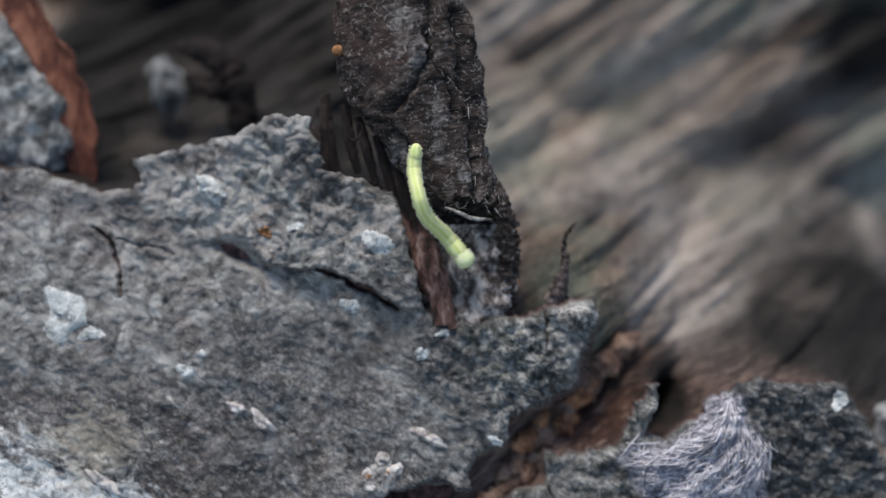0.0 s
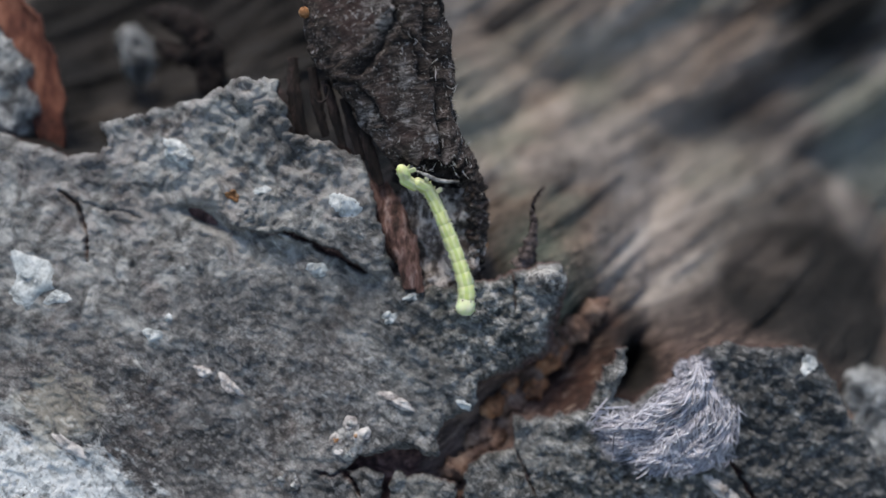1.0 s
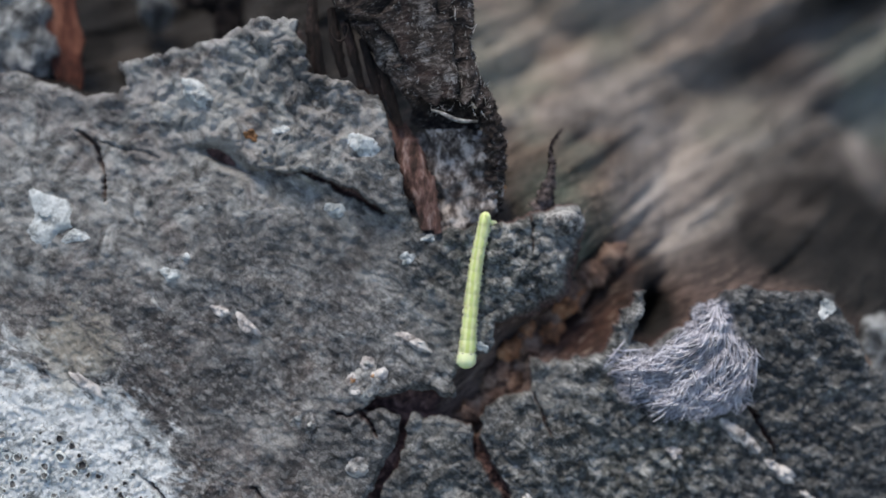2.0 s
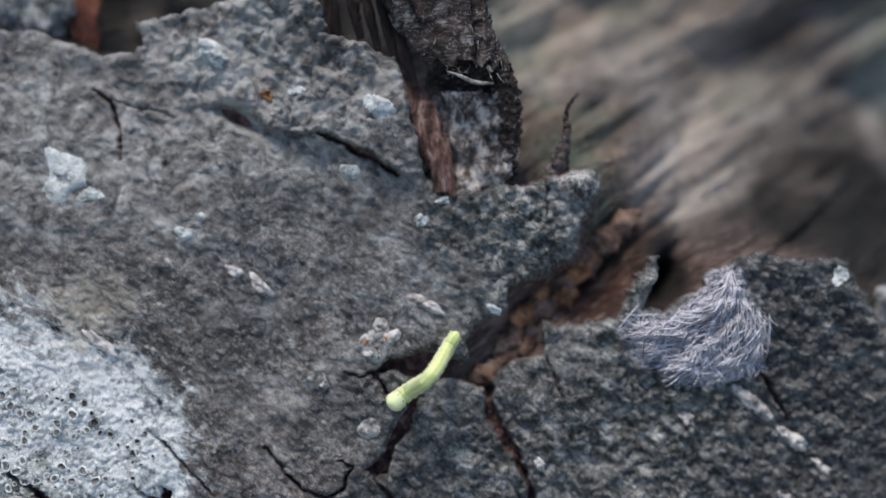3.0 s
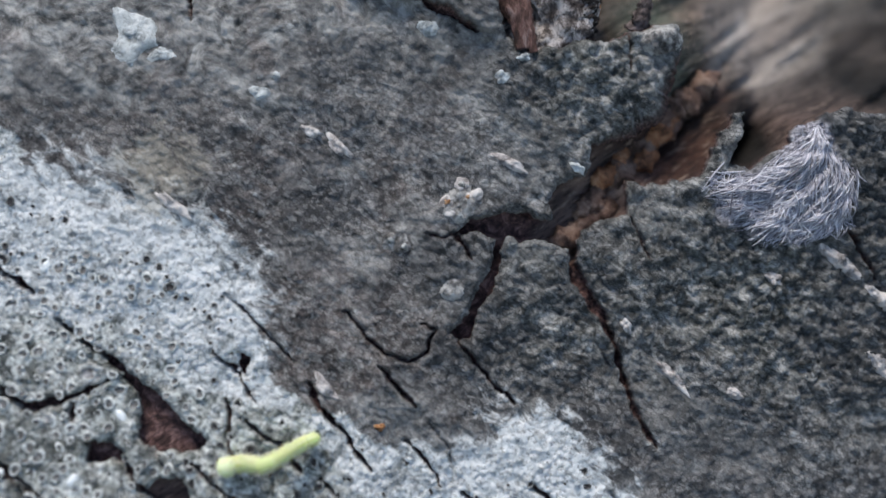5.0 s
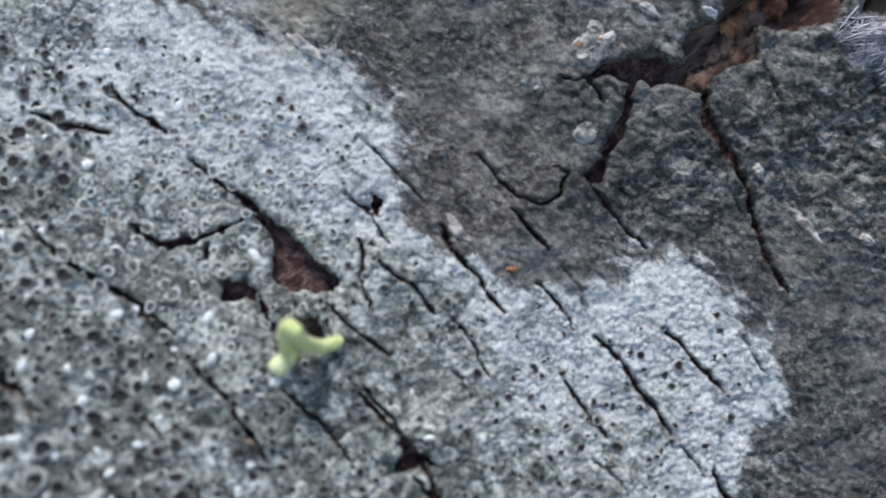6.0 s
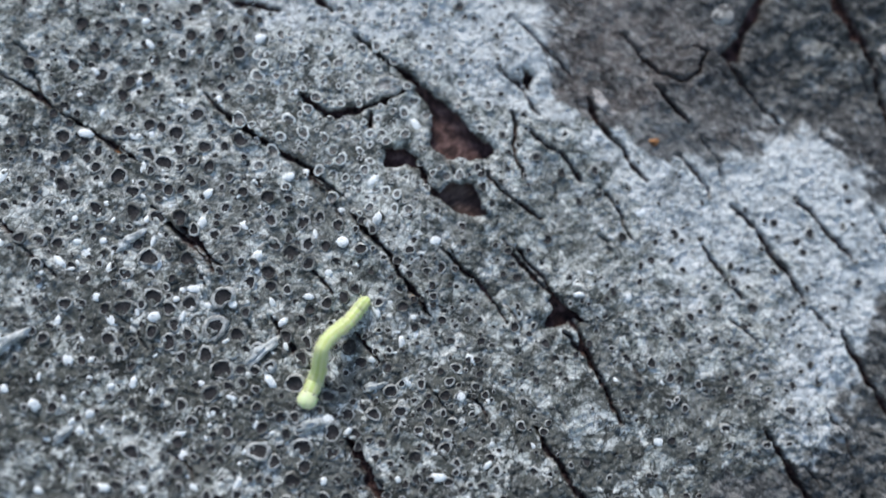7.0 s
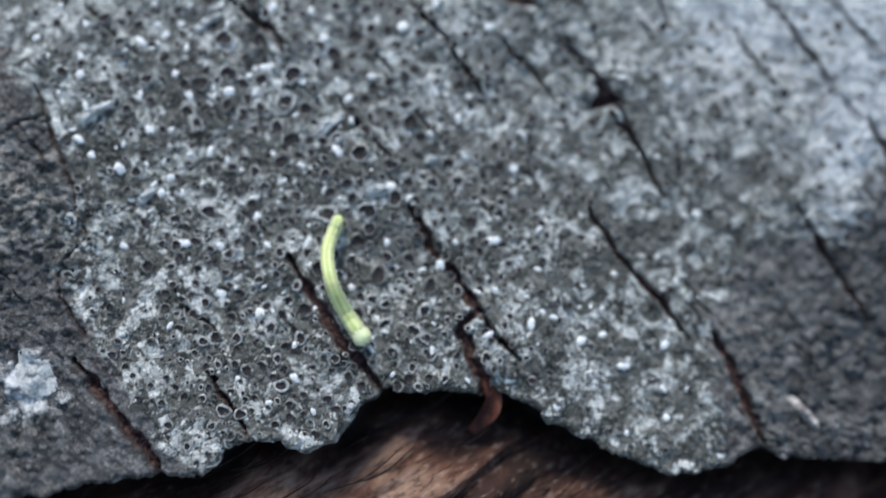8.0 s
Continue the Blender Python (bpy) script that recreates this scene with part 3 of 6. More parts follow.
def bark_height(x, y, f):
    z = base(x, y)
    lichen = smooth(1.2, -1.2, polygon_field(x + 1.2 * fbm(x / 3, y / 3, 3, 40), y + 1.2 * fbm(x / 3, y / 3, 3, 44), LICHEN_ZONE))
    crust = np.clip(spot(x, y, 6, -9, 8) + 0.35 * spot(x, y, -11, 6, 9) + 0.8 * spot(x, y, 2, -31, 8) + 0.8 * spot(x, y, 18, -27, 11) + 1.0 * spot(x, y, 34, -20, 12) + 0.8 * spot(x, y, 30, -32, 10) + 0.8 * spot(x, y, 14, -66, 12) + 1.1 * spot(x, y, 4, -84, 15) + 1.1 * spot(x, y, -79, -82, 13) + 1.0 * spot(x, y, -75, -66, 8), 0, 1)
    u, v = x * 0.82 - y * 0.57, x * 0.57 + y * 0.82
    z = z + 0.55 * fbm(x / 9, y / 9, 3, 1) + 0.22 * fbm(u / 4.2, v / 2.6, 3, 2)
    z = z + (0.20 * fbm(u / 1.4, v / 0.8, 4, 3, 0.62) + 0.10 * fbm(u / 0.55, v / 0.45, 2, 7)) * (1 - 0.5 * lichen)
    f1, f2, who = cells(x / 1.25 + 0.3 * fbm(x / 1.1, y / 1.1, 2, 9), y / 1.25, 4)
    z = z + crust * (0.26 * smooth(0.0, 0.4, f2 - f1) * (0.3 + who) + 0.55 * fbm(x / 1.15, y / 1.0, 4, 6, 0.6))
    g1, g2, who2 = cells(x / 0.62 + 0.3 * vnoise(x, y, 8), y / 0.62, 14)
    z = z + lichen * (0.24 * smooth(0.0, 0.4, g2 - g1) * (0.2 + who2) + 0.05 * fbm(x / 0.3, y / 0.3, 2, 61))
    # lobed, lumpy lichen on the upper flap, and the hollow that it overhangs
    lobes = np.clip(spot(x, y, -9, 4, 8) + spot(x, y, -16, 6, 7) + 0.7 * spot(x, y, -24, 4, 6), 0, 1)
    h1, h2, who3 = cells(x / 2.3 + 0.35 * fbm(x / 1.6, y / 1.6, 2, 19), y / 2.3 + 0.35 * fbm(x / 1.6, y / 1.6, 2, 20), 24)
    z = z + lobes * (0.32 * smooth(0.0, 0.3, h2 - h1) * (0.2 + who3) + 0.30 * fbm(x / 1.1, y / 1.1, 3, 27) - 0.15)
    z = z - 2.2 * np.exp(-((x + 18.2) / 1.9) ** 2 - ((y + 0.5 + 0.5 * (x + 18.2)) / 0.8) ** 2)
    # the flap at the upper left stands proud of the bark below it
    d, along = line_field(x, y, FLAP)
    side = smooth(-0.3, 0.3, (y - np.interp(x, [p[0] for p in FLAP], [p[1] for p in FLAP])))
    z = z + 0.9 * side * np.exp(-(d / 5.0) ** 2) * smooth(-30, -18, x) * smooth(0, -4, x)
    # worn, slightly raised rims
    z = z + 0.35 * np.exp(-((f + 0.9) / 0.8) ** 2) * fbm(x / 2.5, y / 2.5, 2, 70) - 0.5 * smooth(-0.45, 0.0, f)
    inner = np.zeros_like(z)
    for width, points in CRACKS:
        xs, ys = [p[0] for p in points], [p[1] for p in points]
        m = (x > min(xs) - 2) & (x < max(xs) + 2) & (y > min(ys) - 2) & (y < max(ys) + 2)
        if not m.any():
            continue
        xm, ym = x[m], y[m]
        d, along = line_field(xm + 0.24 * fbm(xm / 1.3, ym / 1.3, 4, 80, 0.65), ym + 0.24 * fbm(xm / 1.3, ym / 1.3, 4, 83, 0.65), points)
        half = width * (0.34 if width < 0.32 else 0.42) * np.clip(0.35 + 1.6 * np.minimum(along, 1 - along) * 2, 0, 1) * (0.30 + 1.35 * vnoise(xm / 0.9, ym / 0.9, 86))
        cut = smooth(half + 0.13, half - 0.08, d) * min(1.0, width / 0.27)
        z[m] -= cut * (0.8 + 0.8 * min(width, 0.6)) - 0.16 * np.exp(-((d - half - 0.35) / 0.3) ** 2)
        inner[m] = np.maximum(inner[m], smooth(0.25, 0.8, cut))
    fan = polygon_field(x, y, FRAY)
    fray = smooth(0.6, -0.8, fan + 0.8 * fbm(x / 2, y / 2, 3, 130))
    swirl = np.arctan2(y + 14.0, x - 25.5) * 6 + 0.9 * fbm(x / 4, y / 4, 3, 133)
    reach = np.hypot(x - 25.5, y + 14.0)
    z = z + fray * (0.55 * np.abs(fbm(reach / 1.1 + 0.4 * swirl, swirl * 0.45, 3, 137)) * 0.8 + 0.9 * smooth(0, -2, fan) - 0.2)
    return z, lichen, crust, inner, fray


FRAY = [(16.6, -18.8), (19.1, -17.2), (21.4, -16.4), (23.4, -14.6), (25.1, -13.0), (27.5, -14.0), (28.6, -17.0), (29.3, -19.0), (28.1, -22.1), (24.8, -23.5), (20.6, -23.3), (17.7, -21.3)]
FLAP = [(-19.8, 0.6), (-17.0, -1.2), (-11.6, -2.2), (-8.3, -3.0), (-5.8, -4.4), (-3.8, -5.4)]


def bark_sheet(x0, x1, y0, y1, step_mm):
    nx, ny = int((x1 - x0) / step_mm), int((y1 - y0) / step_mm)
    x, y = np.meshgrid(np.linspace(x0, x1, nx), np.linspace(y0, y1, ny))
    f = bark_outline(x, y)
    keep = f < 0
    quad = keep[:-1, :-1] & keep[1:, :-1] & keep[:-1, 1:] & keep[1:, 1:]
    used = np.zeros_like(keep)
    for a in (slice(None, -1), slice(1, None)):
        for b in (slice(None, -1), slice(1, None)):
            used[a, b] |= quad
    z, lichen, crust, inner, fray = bark_height(x, y, f)
    rim_d, rim_s = line_field(x, y, LICHEN_ZONE[:20])
    chalk = np.exp(-(rim_d / 4.5) ** 2) * lichen * (0.55 + 0.35 * fbm(x / 6, y / 6, 3, 160))
    flap = np.clip(0.75 * smooth(-14, -26, x) * smooth(-16, -6, y) + 1.2 * spot(x, y, -9, 4, 8) + 1.2 * spot(x, y, -14, 8, 6) + 0.8 * spot(x, y, -35, -1, 9) + 0.35 * spot(x, y, -10, -8, 7) + 1.3 * spot(x, y, 11.6, -6.0, 3.0) + 1.1 * spot(x, y, -23, 3, 8) + 0.5 * smooth(0.1, 0.4, fbm(x / 5, y / 3.5, 3, 185)), 0, 1)
    chalk = chalk + np.clip(0.8 * spot(x, y, -31, -26, 7) + 1.0 * spot(x, y, -27, -31, 5) + spot(x, y, 1, -43.5, 5.5) + 0.7 * spot(x, y, -5, -46, 5) + 0.6 * spot(x, y, 8, -50, 5)
                    + 0.7 * spot(x, y, -40, -24, 7) + 0.45 * spot(x, y, -12, -51, 8) + 0.4 * spot(x, y, 1, -58, 8) + 0.7 * spot(x, y, -44, -23, 6) + 0.5 * spot(x, y, -48, -27, 5) + 0.5 * spot(x, y, -56, -24, 6) + 0.9 * spot(x, y, -72, -83, 3) + 0.5 * spot(x, y, 3.5, -54, 3) + 0.7 * spot(x, y, 2.5, -60, 3.5) + 0.5 * spot(x, y, 1.0, -66, 3), 0, 1)
    # the crust turns greyer down the slope, with a duller and a paler spot
    greying = np.clip(0.95 * smooth(-50, -63, y) + 0.6 * spot(x, y, -60, -56, 11) - 0.6 * spot(x, y, -23, -56, 8) + 0.3 * fbm(x / 7, y / 7, 3, 171), 0, 1)
    slate = np.clip(smooth(22, 30, x) * smooth(-42, -32, y) + 0.9 * smooth(-10, 4, x) * smooth(-62, -76, y) + 0.8 * spot(x, y, -75, -83, 10) + 0.7 * spot(x, y, -64, -87, 8) + 0.5 * spot(x, y, -3, -36, 6) + 0.4 * spot(x, y, 5, -38, 5) + 0.5 * spot(x, y, 17, -50, 9) + 0.45 * spot(x, y, -36, -13, 9) + 0.35 * spot(x, y, -24, -19, 6) + 0.3 * spot(x, y, -12, -13, 6) + 0.55 * smooth(0.08, 0.4, fbm(x / 6, y / 4, 3, 181)), 0, 1)
    warm = np.clip(spot(x, y, -17, -33, 8) + spot(x, y, -36, -14, 8) + 0.7 * spot(x, y, -24, -24, 6) + 0.6 * spot(x, y, -20, -1, 7) + 0.2 * spot(x, y, -74, -80, 7), 0, 1)
    tan = np.clip(spot(x, y, -31.4, -17.9, 4.5) + 0.5 * spot(x, y, -75, -66, 6), 0, 1)
    # pull the rim onto the torn edge
    gy, gx = np.gradient(f, y[1, 0] - y[0, 0], x[0, 1] - x[0, 0])
    full = np.zeros_like(keep)
    full[1:-1, 1:-1] = quad[:-1, :-1] & quad[1:, :-1] & quad[:-1, 1:] & quad[1:, 1:]
    rim = used & ~full
    g = np.maximum(np.hypot(gx, gy), 0.5)
    pull = np.where(rim, np.clip(-f, 0, step_mm), 0)
    x, y = x + pull * gx / g, y + pull * gy / g
    index = np.full(keep.shape, -1)
    index[used] = np.arange(used.sum())
    faces = np.stack([index[:-1, :-1][quad], index[:-1, 1:][quad], index[1:, 1:][quad], index[1:, :-1][quad]], 1)
    verts = np.stack([x[used], y[used], z[used]], 1)
    layers = {"lichen": lichen[used], "crust": crust[used], "inner": inner[used], "chalk": chalk[used], "tan": tan[used], "fray": fray[used], "warm": warm[used], "flap": flap[used], "slate": slate[used], "greying": greying[used]}
    # the torn side of the bark, down to its underside
    e = np.concatenate([faces[:, [0, 1]], faces[:, [1, 2]], faces[:, [2, 3]], faces[:, [3, 0]]])
    key = np.minimum(e[:, 0], e[:, 1]).astype(np.int64) * len(verts) + np.maximum(e[:, 0], e[:, 1])
    _, first, count = np.unique(key, return_index=True, return_counts=True)
    e = e[first[count == 1]]
    ring = np.unique(e)
    low = np.full(len(verts), -1)
    low[ring] = len(verts) + np.arange(len(ring))
    under = verts[ring].copy()
    # the plate's tip shows its thick torn side
    tip = np.exp(-(((under[:, 0] - 11) / 4.5) ** 2 + ((under[:, 1] + 11) / 5.5) ** 2))
    slope = [polygon_field(under[:, 0] + a, under[:, 1] + b, OUTLINE) - polygon_field(under[:, 0] - a, under[:, 1] - b, OUTLINE) for a, b in ((0.4, 0), (0, 0.4))]
    steep = np.hypot(*slope) + 1e-6
    for axis in (0, 1):
        under[:, axis] += 1.3 * tip * slope[axis] / steep
    under[:, 2] -= 1.5 + 0.4 * fbm(under[:, 0] / 2, under[:, 1] / 2, 2, 90)
    faces = np.concatenate([faces, np.stack([e[:, 1], e[:, 0], low[e[:, 0]], low[e[:, 1]]], 1)])
    layers = {k: np.concatenate([a, np.full(len(ring), 1.0 if k == "inner" else 0.0)]) for k, a in layers.items()}
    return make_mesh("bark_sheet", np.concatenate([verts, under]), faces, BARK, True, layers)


def wood_core(x0, x1, y0, y1, step_mm):
    nx, ny = int((x1 - x0) / step_mm), int((y1 - y0) / step_mm)
    x, y = np.meshgrid(np.linspace(x0, x1, nx), np.linspace(y0, y1, ny))
    f = polygon_field(x, y, OUTLINE)
    u, v = x * 0.84 + y * 0.545, -x * 0.545 + y * 0.84
    gone = np.clip(f, 0, 21)
    ridge = 0.9 * fbm(u / 30, v / 3.2, 4, 100) + 0.45 * fbm(u / 7, v / 0.9, 4, 104, 0.6)
    z = base(x, y) - 1.6 - 1.2 * smooth(-2, 1, f) + 0.35 * fbm(u / 1.2, v / 4, 3, 109) * smooth(0, -2, f) - (0.5 + 0.8 * smooth(-22, -8, y)) * gone + 1.8 * ridge * smooth(-2, 4, f)
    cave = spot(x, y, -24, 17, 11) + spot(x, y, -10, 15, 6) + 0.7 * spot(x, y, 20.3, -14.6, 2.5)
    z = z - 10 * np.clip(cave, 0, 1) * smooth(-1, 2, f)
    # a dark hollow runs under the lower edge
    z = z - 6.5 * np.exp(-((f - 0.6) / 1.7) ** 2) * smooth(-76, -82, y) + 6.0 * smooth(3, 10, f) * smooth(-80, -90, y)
    # the log rounds off beyond its broken flank
    far = np.maximum(np.maximum(x - 62, -100 - x), np.maximum(y - 38, -112 - y))
    z = z - 0.06 * np.clip(far, 0, None) ** 2
    phloem = smooth(7, 1.0, f) * smooth(0.0, 0.35, 0.75 - 0.6 * spot(x, y, 22, -4, 14)) 
    # dark wood spots, and shade painted into the caves and gaps
    shade_dark = np.clip(2.2 * spot(x, y, -24, 14, 13) + 2.0 * spot(x, y, -12, 18, 11) + spot(x, y, -32, 26, 10) + 1.3 * spot(x, y, 47, 23, 7) + 1.5 * spot(x, y, 43, -8, 9) + 0.4 * spot(x, y, 35, -5, 5) + 1.5 * spot(x, y, -29, 26, 12) + 0.5 * spot(x, y, 9, -2, 4) + 0.55 * spot(x, y, 16, 4, 4.5) + 0.35 * spot(x, y, 24, 8.5, 4) + 0.4 * spot(x, y, 37, 15, 5) + 0.5 * spot(x, y, 42, 7, 6) + 0.3 * spot(x, y, 30, -1, 4) + 0.5 * spot(x, y, 27, -9, 4) + 0.55 * spot(x, y, 33, -8, 4) + 1.5 * spot(x, y, -30, 9, 5) + 0.9 * spot(x, y, 37.6, -6, 4) + 0.7 * spot(x, y, 20.5, -10, 2.5) + 1.5 * spot(x, y, 20.8, -14.4, 2.2) + 0.8 * spot(x, y, -16, 23, 8) + 0.6 * spot(x, y, 20.3, -14.6, 2.5), 0, 1)
    # more painted shade along the hollow under the lower edge
    shade_dark = np.clip(shade_dark + 0.85 * np.exp(-((f - 0.6) / 1.1) ** 2) * smooth(-76, -82, y), 0, 1)
    rust_far = 0.35 * spot(x, y, 12, 18, 6) + 0.5 * spot(x, y, 38, 14, 5) + 0.9 * spot(x, y, 15, -12, 5)
    phloem = phloem * 0.75 + 1.1 * rust_far
    phloem = np.clip(phloem + smooth(-80, -86, y), 0, 1)
    bleach = np.clip(1.4 * spot(x, y, 13, 22, 12) + 0.8 * spot(x, y, 26, 20, 9) + 0.6 * spot(x, y, 30, 4, 8), 0, 1)
    algae = np.clip(0.9 * spot(x, y, 11.5, -3.0, 3.5) + 0.7 * spot(x, y, 14, -9, 3.0) + 0.6 * spot(x, y, 20, 15, 4) + 0.4 * spot(x, y, 34, 6, 5), 0, 1)
    under = smooth(0.2, -1.2, f) * (1 - 0.75 * spot(x, y, -30, -45.5, 2.5))
    index = np.arange(nx * ny).reshape(ny, nx)
    faces = np.stack([index[:-1, :-1].ravel(), index[:-1, 1:].ravel(), index[1:, 1:].ravel(), index[1:, :-1].ravel()], 1)
    verts = np.stack([x.ravel(), y.ravel(), z.ravel()], 1)
    # close the back
    border = np.concatenate([index[0, :-1], index[:-1, -1], index[-1, :0:-1], index[:0:-1, 0]])
    back = verts[border].copy()
    back[:, 2] = -60
    n, k = len(border), len(verts)
    ring = k + np.arange(n)
    sides = np.stack([border, ring, np.roll(ring, -1), np.roll(border, -1)], 1)
    return make_mesh("wood_core", np.concatenate([verts, back]), np.concatenate([faces, sides]), WOOD, True, {"phloem": np.concatenate([phloem.ravel(), np.zeros(n)]), "shade_dark": np.concatenate([shade_dark.ravel(), np.zeros(n)]), "under": np.concatenate([under.ravel(), np.zeros(n)]), "bleach": np.concatenate([bleach.ravel(), np.zeros(n)]), "algae": np.concatenate([algae.ravel(), np.zeros(n)])})


def ground_mesh():
    """Forest floor out to the horizon, uneven near the log."""
    rings = [0.0, 60, 120, 200, 300, 450, 700, 1100, 2000, 4000, 9000, 30000, 120000, 600000, 2500000]
    verts, faces, n = [(0, 0, 0)], [], 48
    for r in rings[1:]:
        for k in range(n):
            a = 2 * math.pi * k / n
            x, y = r * math.cos(a), r * math.sin(a)
            verts.append((x, y, (12 if r < 5000 else 60) * noise.noise((x / 170, y / 170, 3)) if r < 100000 else 0))
    faces += [(0, 1 + k, 1 + (k + 1) % n) for k in range(n)]
    for i in range(len(rings) - 2):
        for k in range(n):
            p, q = 1 + i * n + k, 1 + i * n + (k + 1) % n
            faces.append((p, p + n, q + n, q))
    return make_mesh("ground", verts, faces, SOIL)


SOIL = speckled("forest_soil", [(0.3, (0.02, 0.015, 0.01)), (0.5, (0.06, 0.045, 0.03)), (0.7, (0.13, 0.10, 0.06))], 60, 0.95, 0.004)
ground = new("ground", ground_mesh())
ground.location = (0, 0, 0.012)
tagged(ground, "dark forest floor under the log", "ground", "", "structure")

fallen_log = thing("fallen_log", None, "fallen log with cracked grey bark and weathered bare wood", "log")
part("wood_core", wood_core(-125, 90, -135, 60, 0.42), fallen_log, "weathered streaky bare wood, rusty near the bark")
bark = part("bark", bark_sheet(-92, 50, -97, 14, 0.14), fallen_log, "cracked dark grey bark crusted with pale lichen")

# ---- shapes that lie on the bark ----
def height_at(points):
    """The bark's height at some places, and how far each lies from an edge or a crack (negative: safe)."""
    p = np.array(points, float).reshape(-1, 2)
    f = bark_outline(p[:, 0], p[:, 1])
    z, _, _, inner, _ = bark_height(p[:, 0], p[:, 1], f)
    return z, f, inner


def pad_mesh(name, cx, cy, length, width, high, angle, material, seed, rings=7, around=26, rough=0.22):
    """An irregular raised pad that follows the bark under it."""
    rng = random.Random(seed)
    ca, sa = math.cos(angle), math.sin(angle)
    wob = [rng.uniform(-1, 1) for _ in range(12)]
    verts, faces, flat = [], [], []
    for i in range(rings + 1):
        q = i / rings
        for k in range(around):
            a = 2 * math.pi * k / around
            r = 1 + rough * (wob[0] * math.sin(2 * a + wob[1] * 3) + wob[2] * math.sin(3 * a + wob[3] * 3) + 0.7 * wob[4] * math.sin(5 * a + wob[5] * 3) + 0.5 * rng.uniform(-1, 1) * q)
            lx, ly = q * r * length / 2 * math.cos(a), q * r * width / 2 * math.sin(a)
            flat.append((cx + lx * ca - ly * sa, cy + lx * sa + ly * ca))
    zs, _, _ = height_at(flat)
    zs = np.minimum(zs, np.median(zs) + 0.5)
    for n, ((x, y), z) in enumerate(zip(flat, zs)):
        q = (n // around) / rings
        bump = high * (1 - q ** 3) * (0.75 + 0.35 * noise.noise((x * 2.2, y * 2.2, seed))) + 0.12 * high * noise.noise((x * 7, y * 7, seed))
        verts.append((x, y, z + bump - 0.12 - (0.25 if q == 1 else 0)))
    for i in range(rings):
        for k in range(around):
            p, q = i * around + k, i * around + (k + 1) % around
            faces.append((p, p + around, q + around, q))
    return make_mesh(name, verts, faces, material)


def tube_mesh(name, points, radii, material, around=9, rough=0.0, seed=0, count=30, flat=1.0):
    """A tapered, uneven, closed tube along a smooth line; flat squeezes it in depth."""
    line, length = curve_through(points, count)
    rad = np.interp(np.linspace(0, 1, count), np.linspace(0, 1, len(radii)), radii)
    verts, faces = [], []
    for i, (p, r) in enumerate(zip(line, rad)):
        t = Vector(line[min(i + 1, count - 1)] - line[max(i - 1, 0)]).normalized()
        side = t.cross(Vector((0, 0, 1)))
        side = (side if side.length > 0.1 else t.cross(Vector((0, 1, 0)))).normalized()
        out = side.cross(t).normalized()
        for k in range(around):
            a = 2 * math.pi * k / around
            q = r * (1 + rough * noise.noise((p[0] * 1.1 + 3 * math.cos(a), p[1] * 1.1 + 3 * math.sin(a), seed + 0.3 * i)))
            verts.append(Vector(p) + side * (q * math.cos(a)) + out * (q * flat * math.sin(a)))
    for i in range(count - 1):
        for k in range(around):
            p, q = i * around + k, i * around + (k + 1) % around
            faces.append((p, q, q + around, p + around))
    faces += [tuple(range(around - 1, -1, -1)), tuple(range((count - 1) * around, count * around))]
    return make_mesh(name, verts, faces, material)


def ribbon_mesh(name, points, widths, thick, material, curl=0.0, seed=0, count=60, across=14):
    """A torn strip of bark: a curved band with thickness, ragged sides and lengthwise fibres."""
    line, length = curve_through(points, count)
    wid = np.interp(np.linspace(0, 1, count), np.linspace(0, 1, len(widths)), widths)
    verts, faces = [], []
    for layer in (0, 1):
        for i, (p, w) in enumerate(zip(line, wid)):
            t = Vector(line[min(i + 1, count - 1)] - line[max(i - 1, 0)]).normalized()
            side = t.cross(Vector((0, 0, 1))).normalized()
            out = side.cross(t).normalized()
            for k in range(across):
                s = 2 * k / (across - 1) - 1
                rag = 1 + 0.25 * noise.noise((i * 0.23, math.copysign(4, s), seed)) + 0.12 * noise.noise((i * 0.9, math.copysign(4, s), seed))
                dz = curl * w * (s * s - 0.4) + 0.10 * w * noise.noise((k * 1.4, i * 0.09, seed)) + 0.04 * w * noise.noise((k * 3.1, i * 0.5, seed))
                verts.append(Vector(p) + side * (s * rag * w / 2) + out * (dz - layer * thick))
    n = count * across
    for i in range(count - 1):
        for k in range(across - 1):
            p = i * across + k
            faces.append((p, p + across, p + across + 1, p + 1))
            faces.append((n + p, n + p + 1, n + p + across + 1, n + p + across))
    for i in range(count - 1):
        a, b = i * across, i * across + across - 1
        faces.append((a, n + a, n + a + across, a + across))
        faces.append((b, b + across, n + b + across, n + b))
    for k in range(across - 1):
        faces.append((k, k + 1, n + k + 1, n + k))
        e = (count - 1) * across + k
        faces.append((e, n + e, n + e + 1, e + 1))
    return make_mesh(name, verts, faces, material)


def curve_through(points, count):
    """Evenly spaced places on a smooth curve through the points."""
    p = np.array(points, float)
    p = np.vstack([2 * p[0] - p[1], p, 2 * p[-1] - p[-2]])
    out = []
    for k in range(1, len(p) - 2):
        for w in np.linspace(0, 1, 24, endpoint=False):
            a, b, c, d = p[k - 1], p[k], p[k + 1], p[k + 2]
            out.append(0.5 * (2 * b + (c - a) * w + (2 * a - 5 * b + 4 * c - d) * w ** 2 + (3 * b - a - 3 * c + d) * w ** 3))
    out = np.array(out + [p[-2]])
    run = np.concatenate([[0], np.cumsum(np.linalg.norm(np.diff(out, axis=0), axis=1))])
    at = np.linspace(0, run[-1], count)
    return np.stack([np.interp(at, run, out[:, k]) for k in range(out.shape[1])], 1), run[-1]


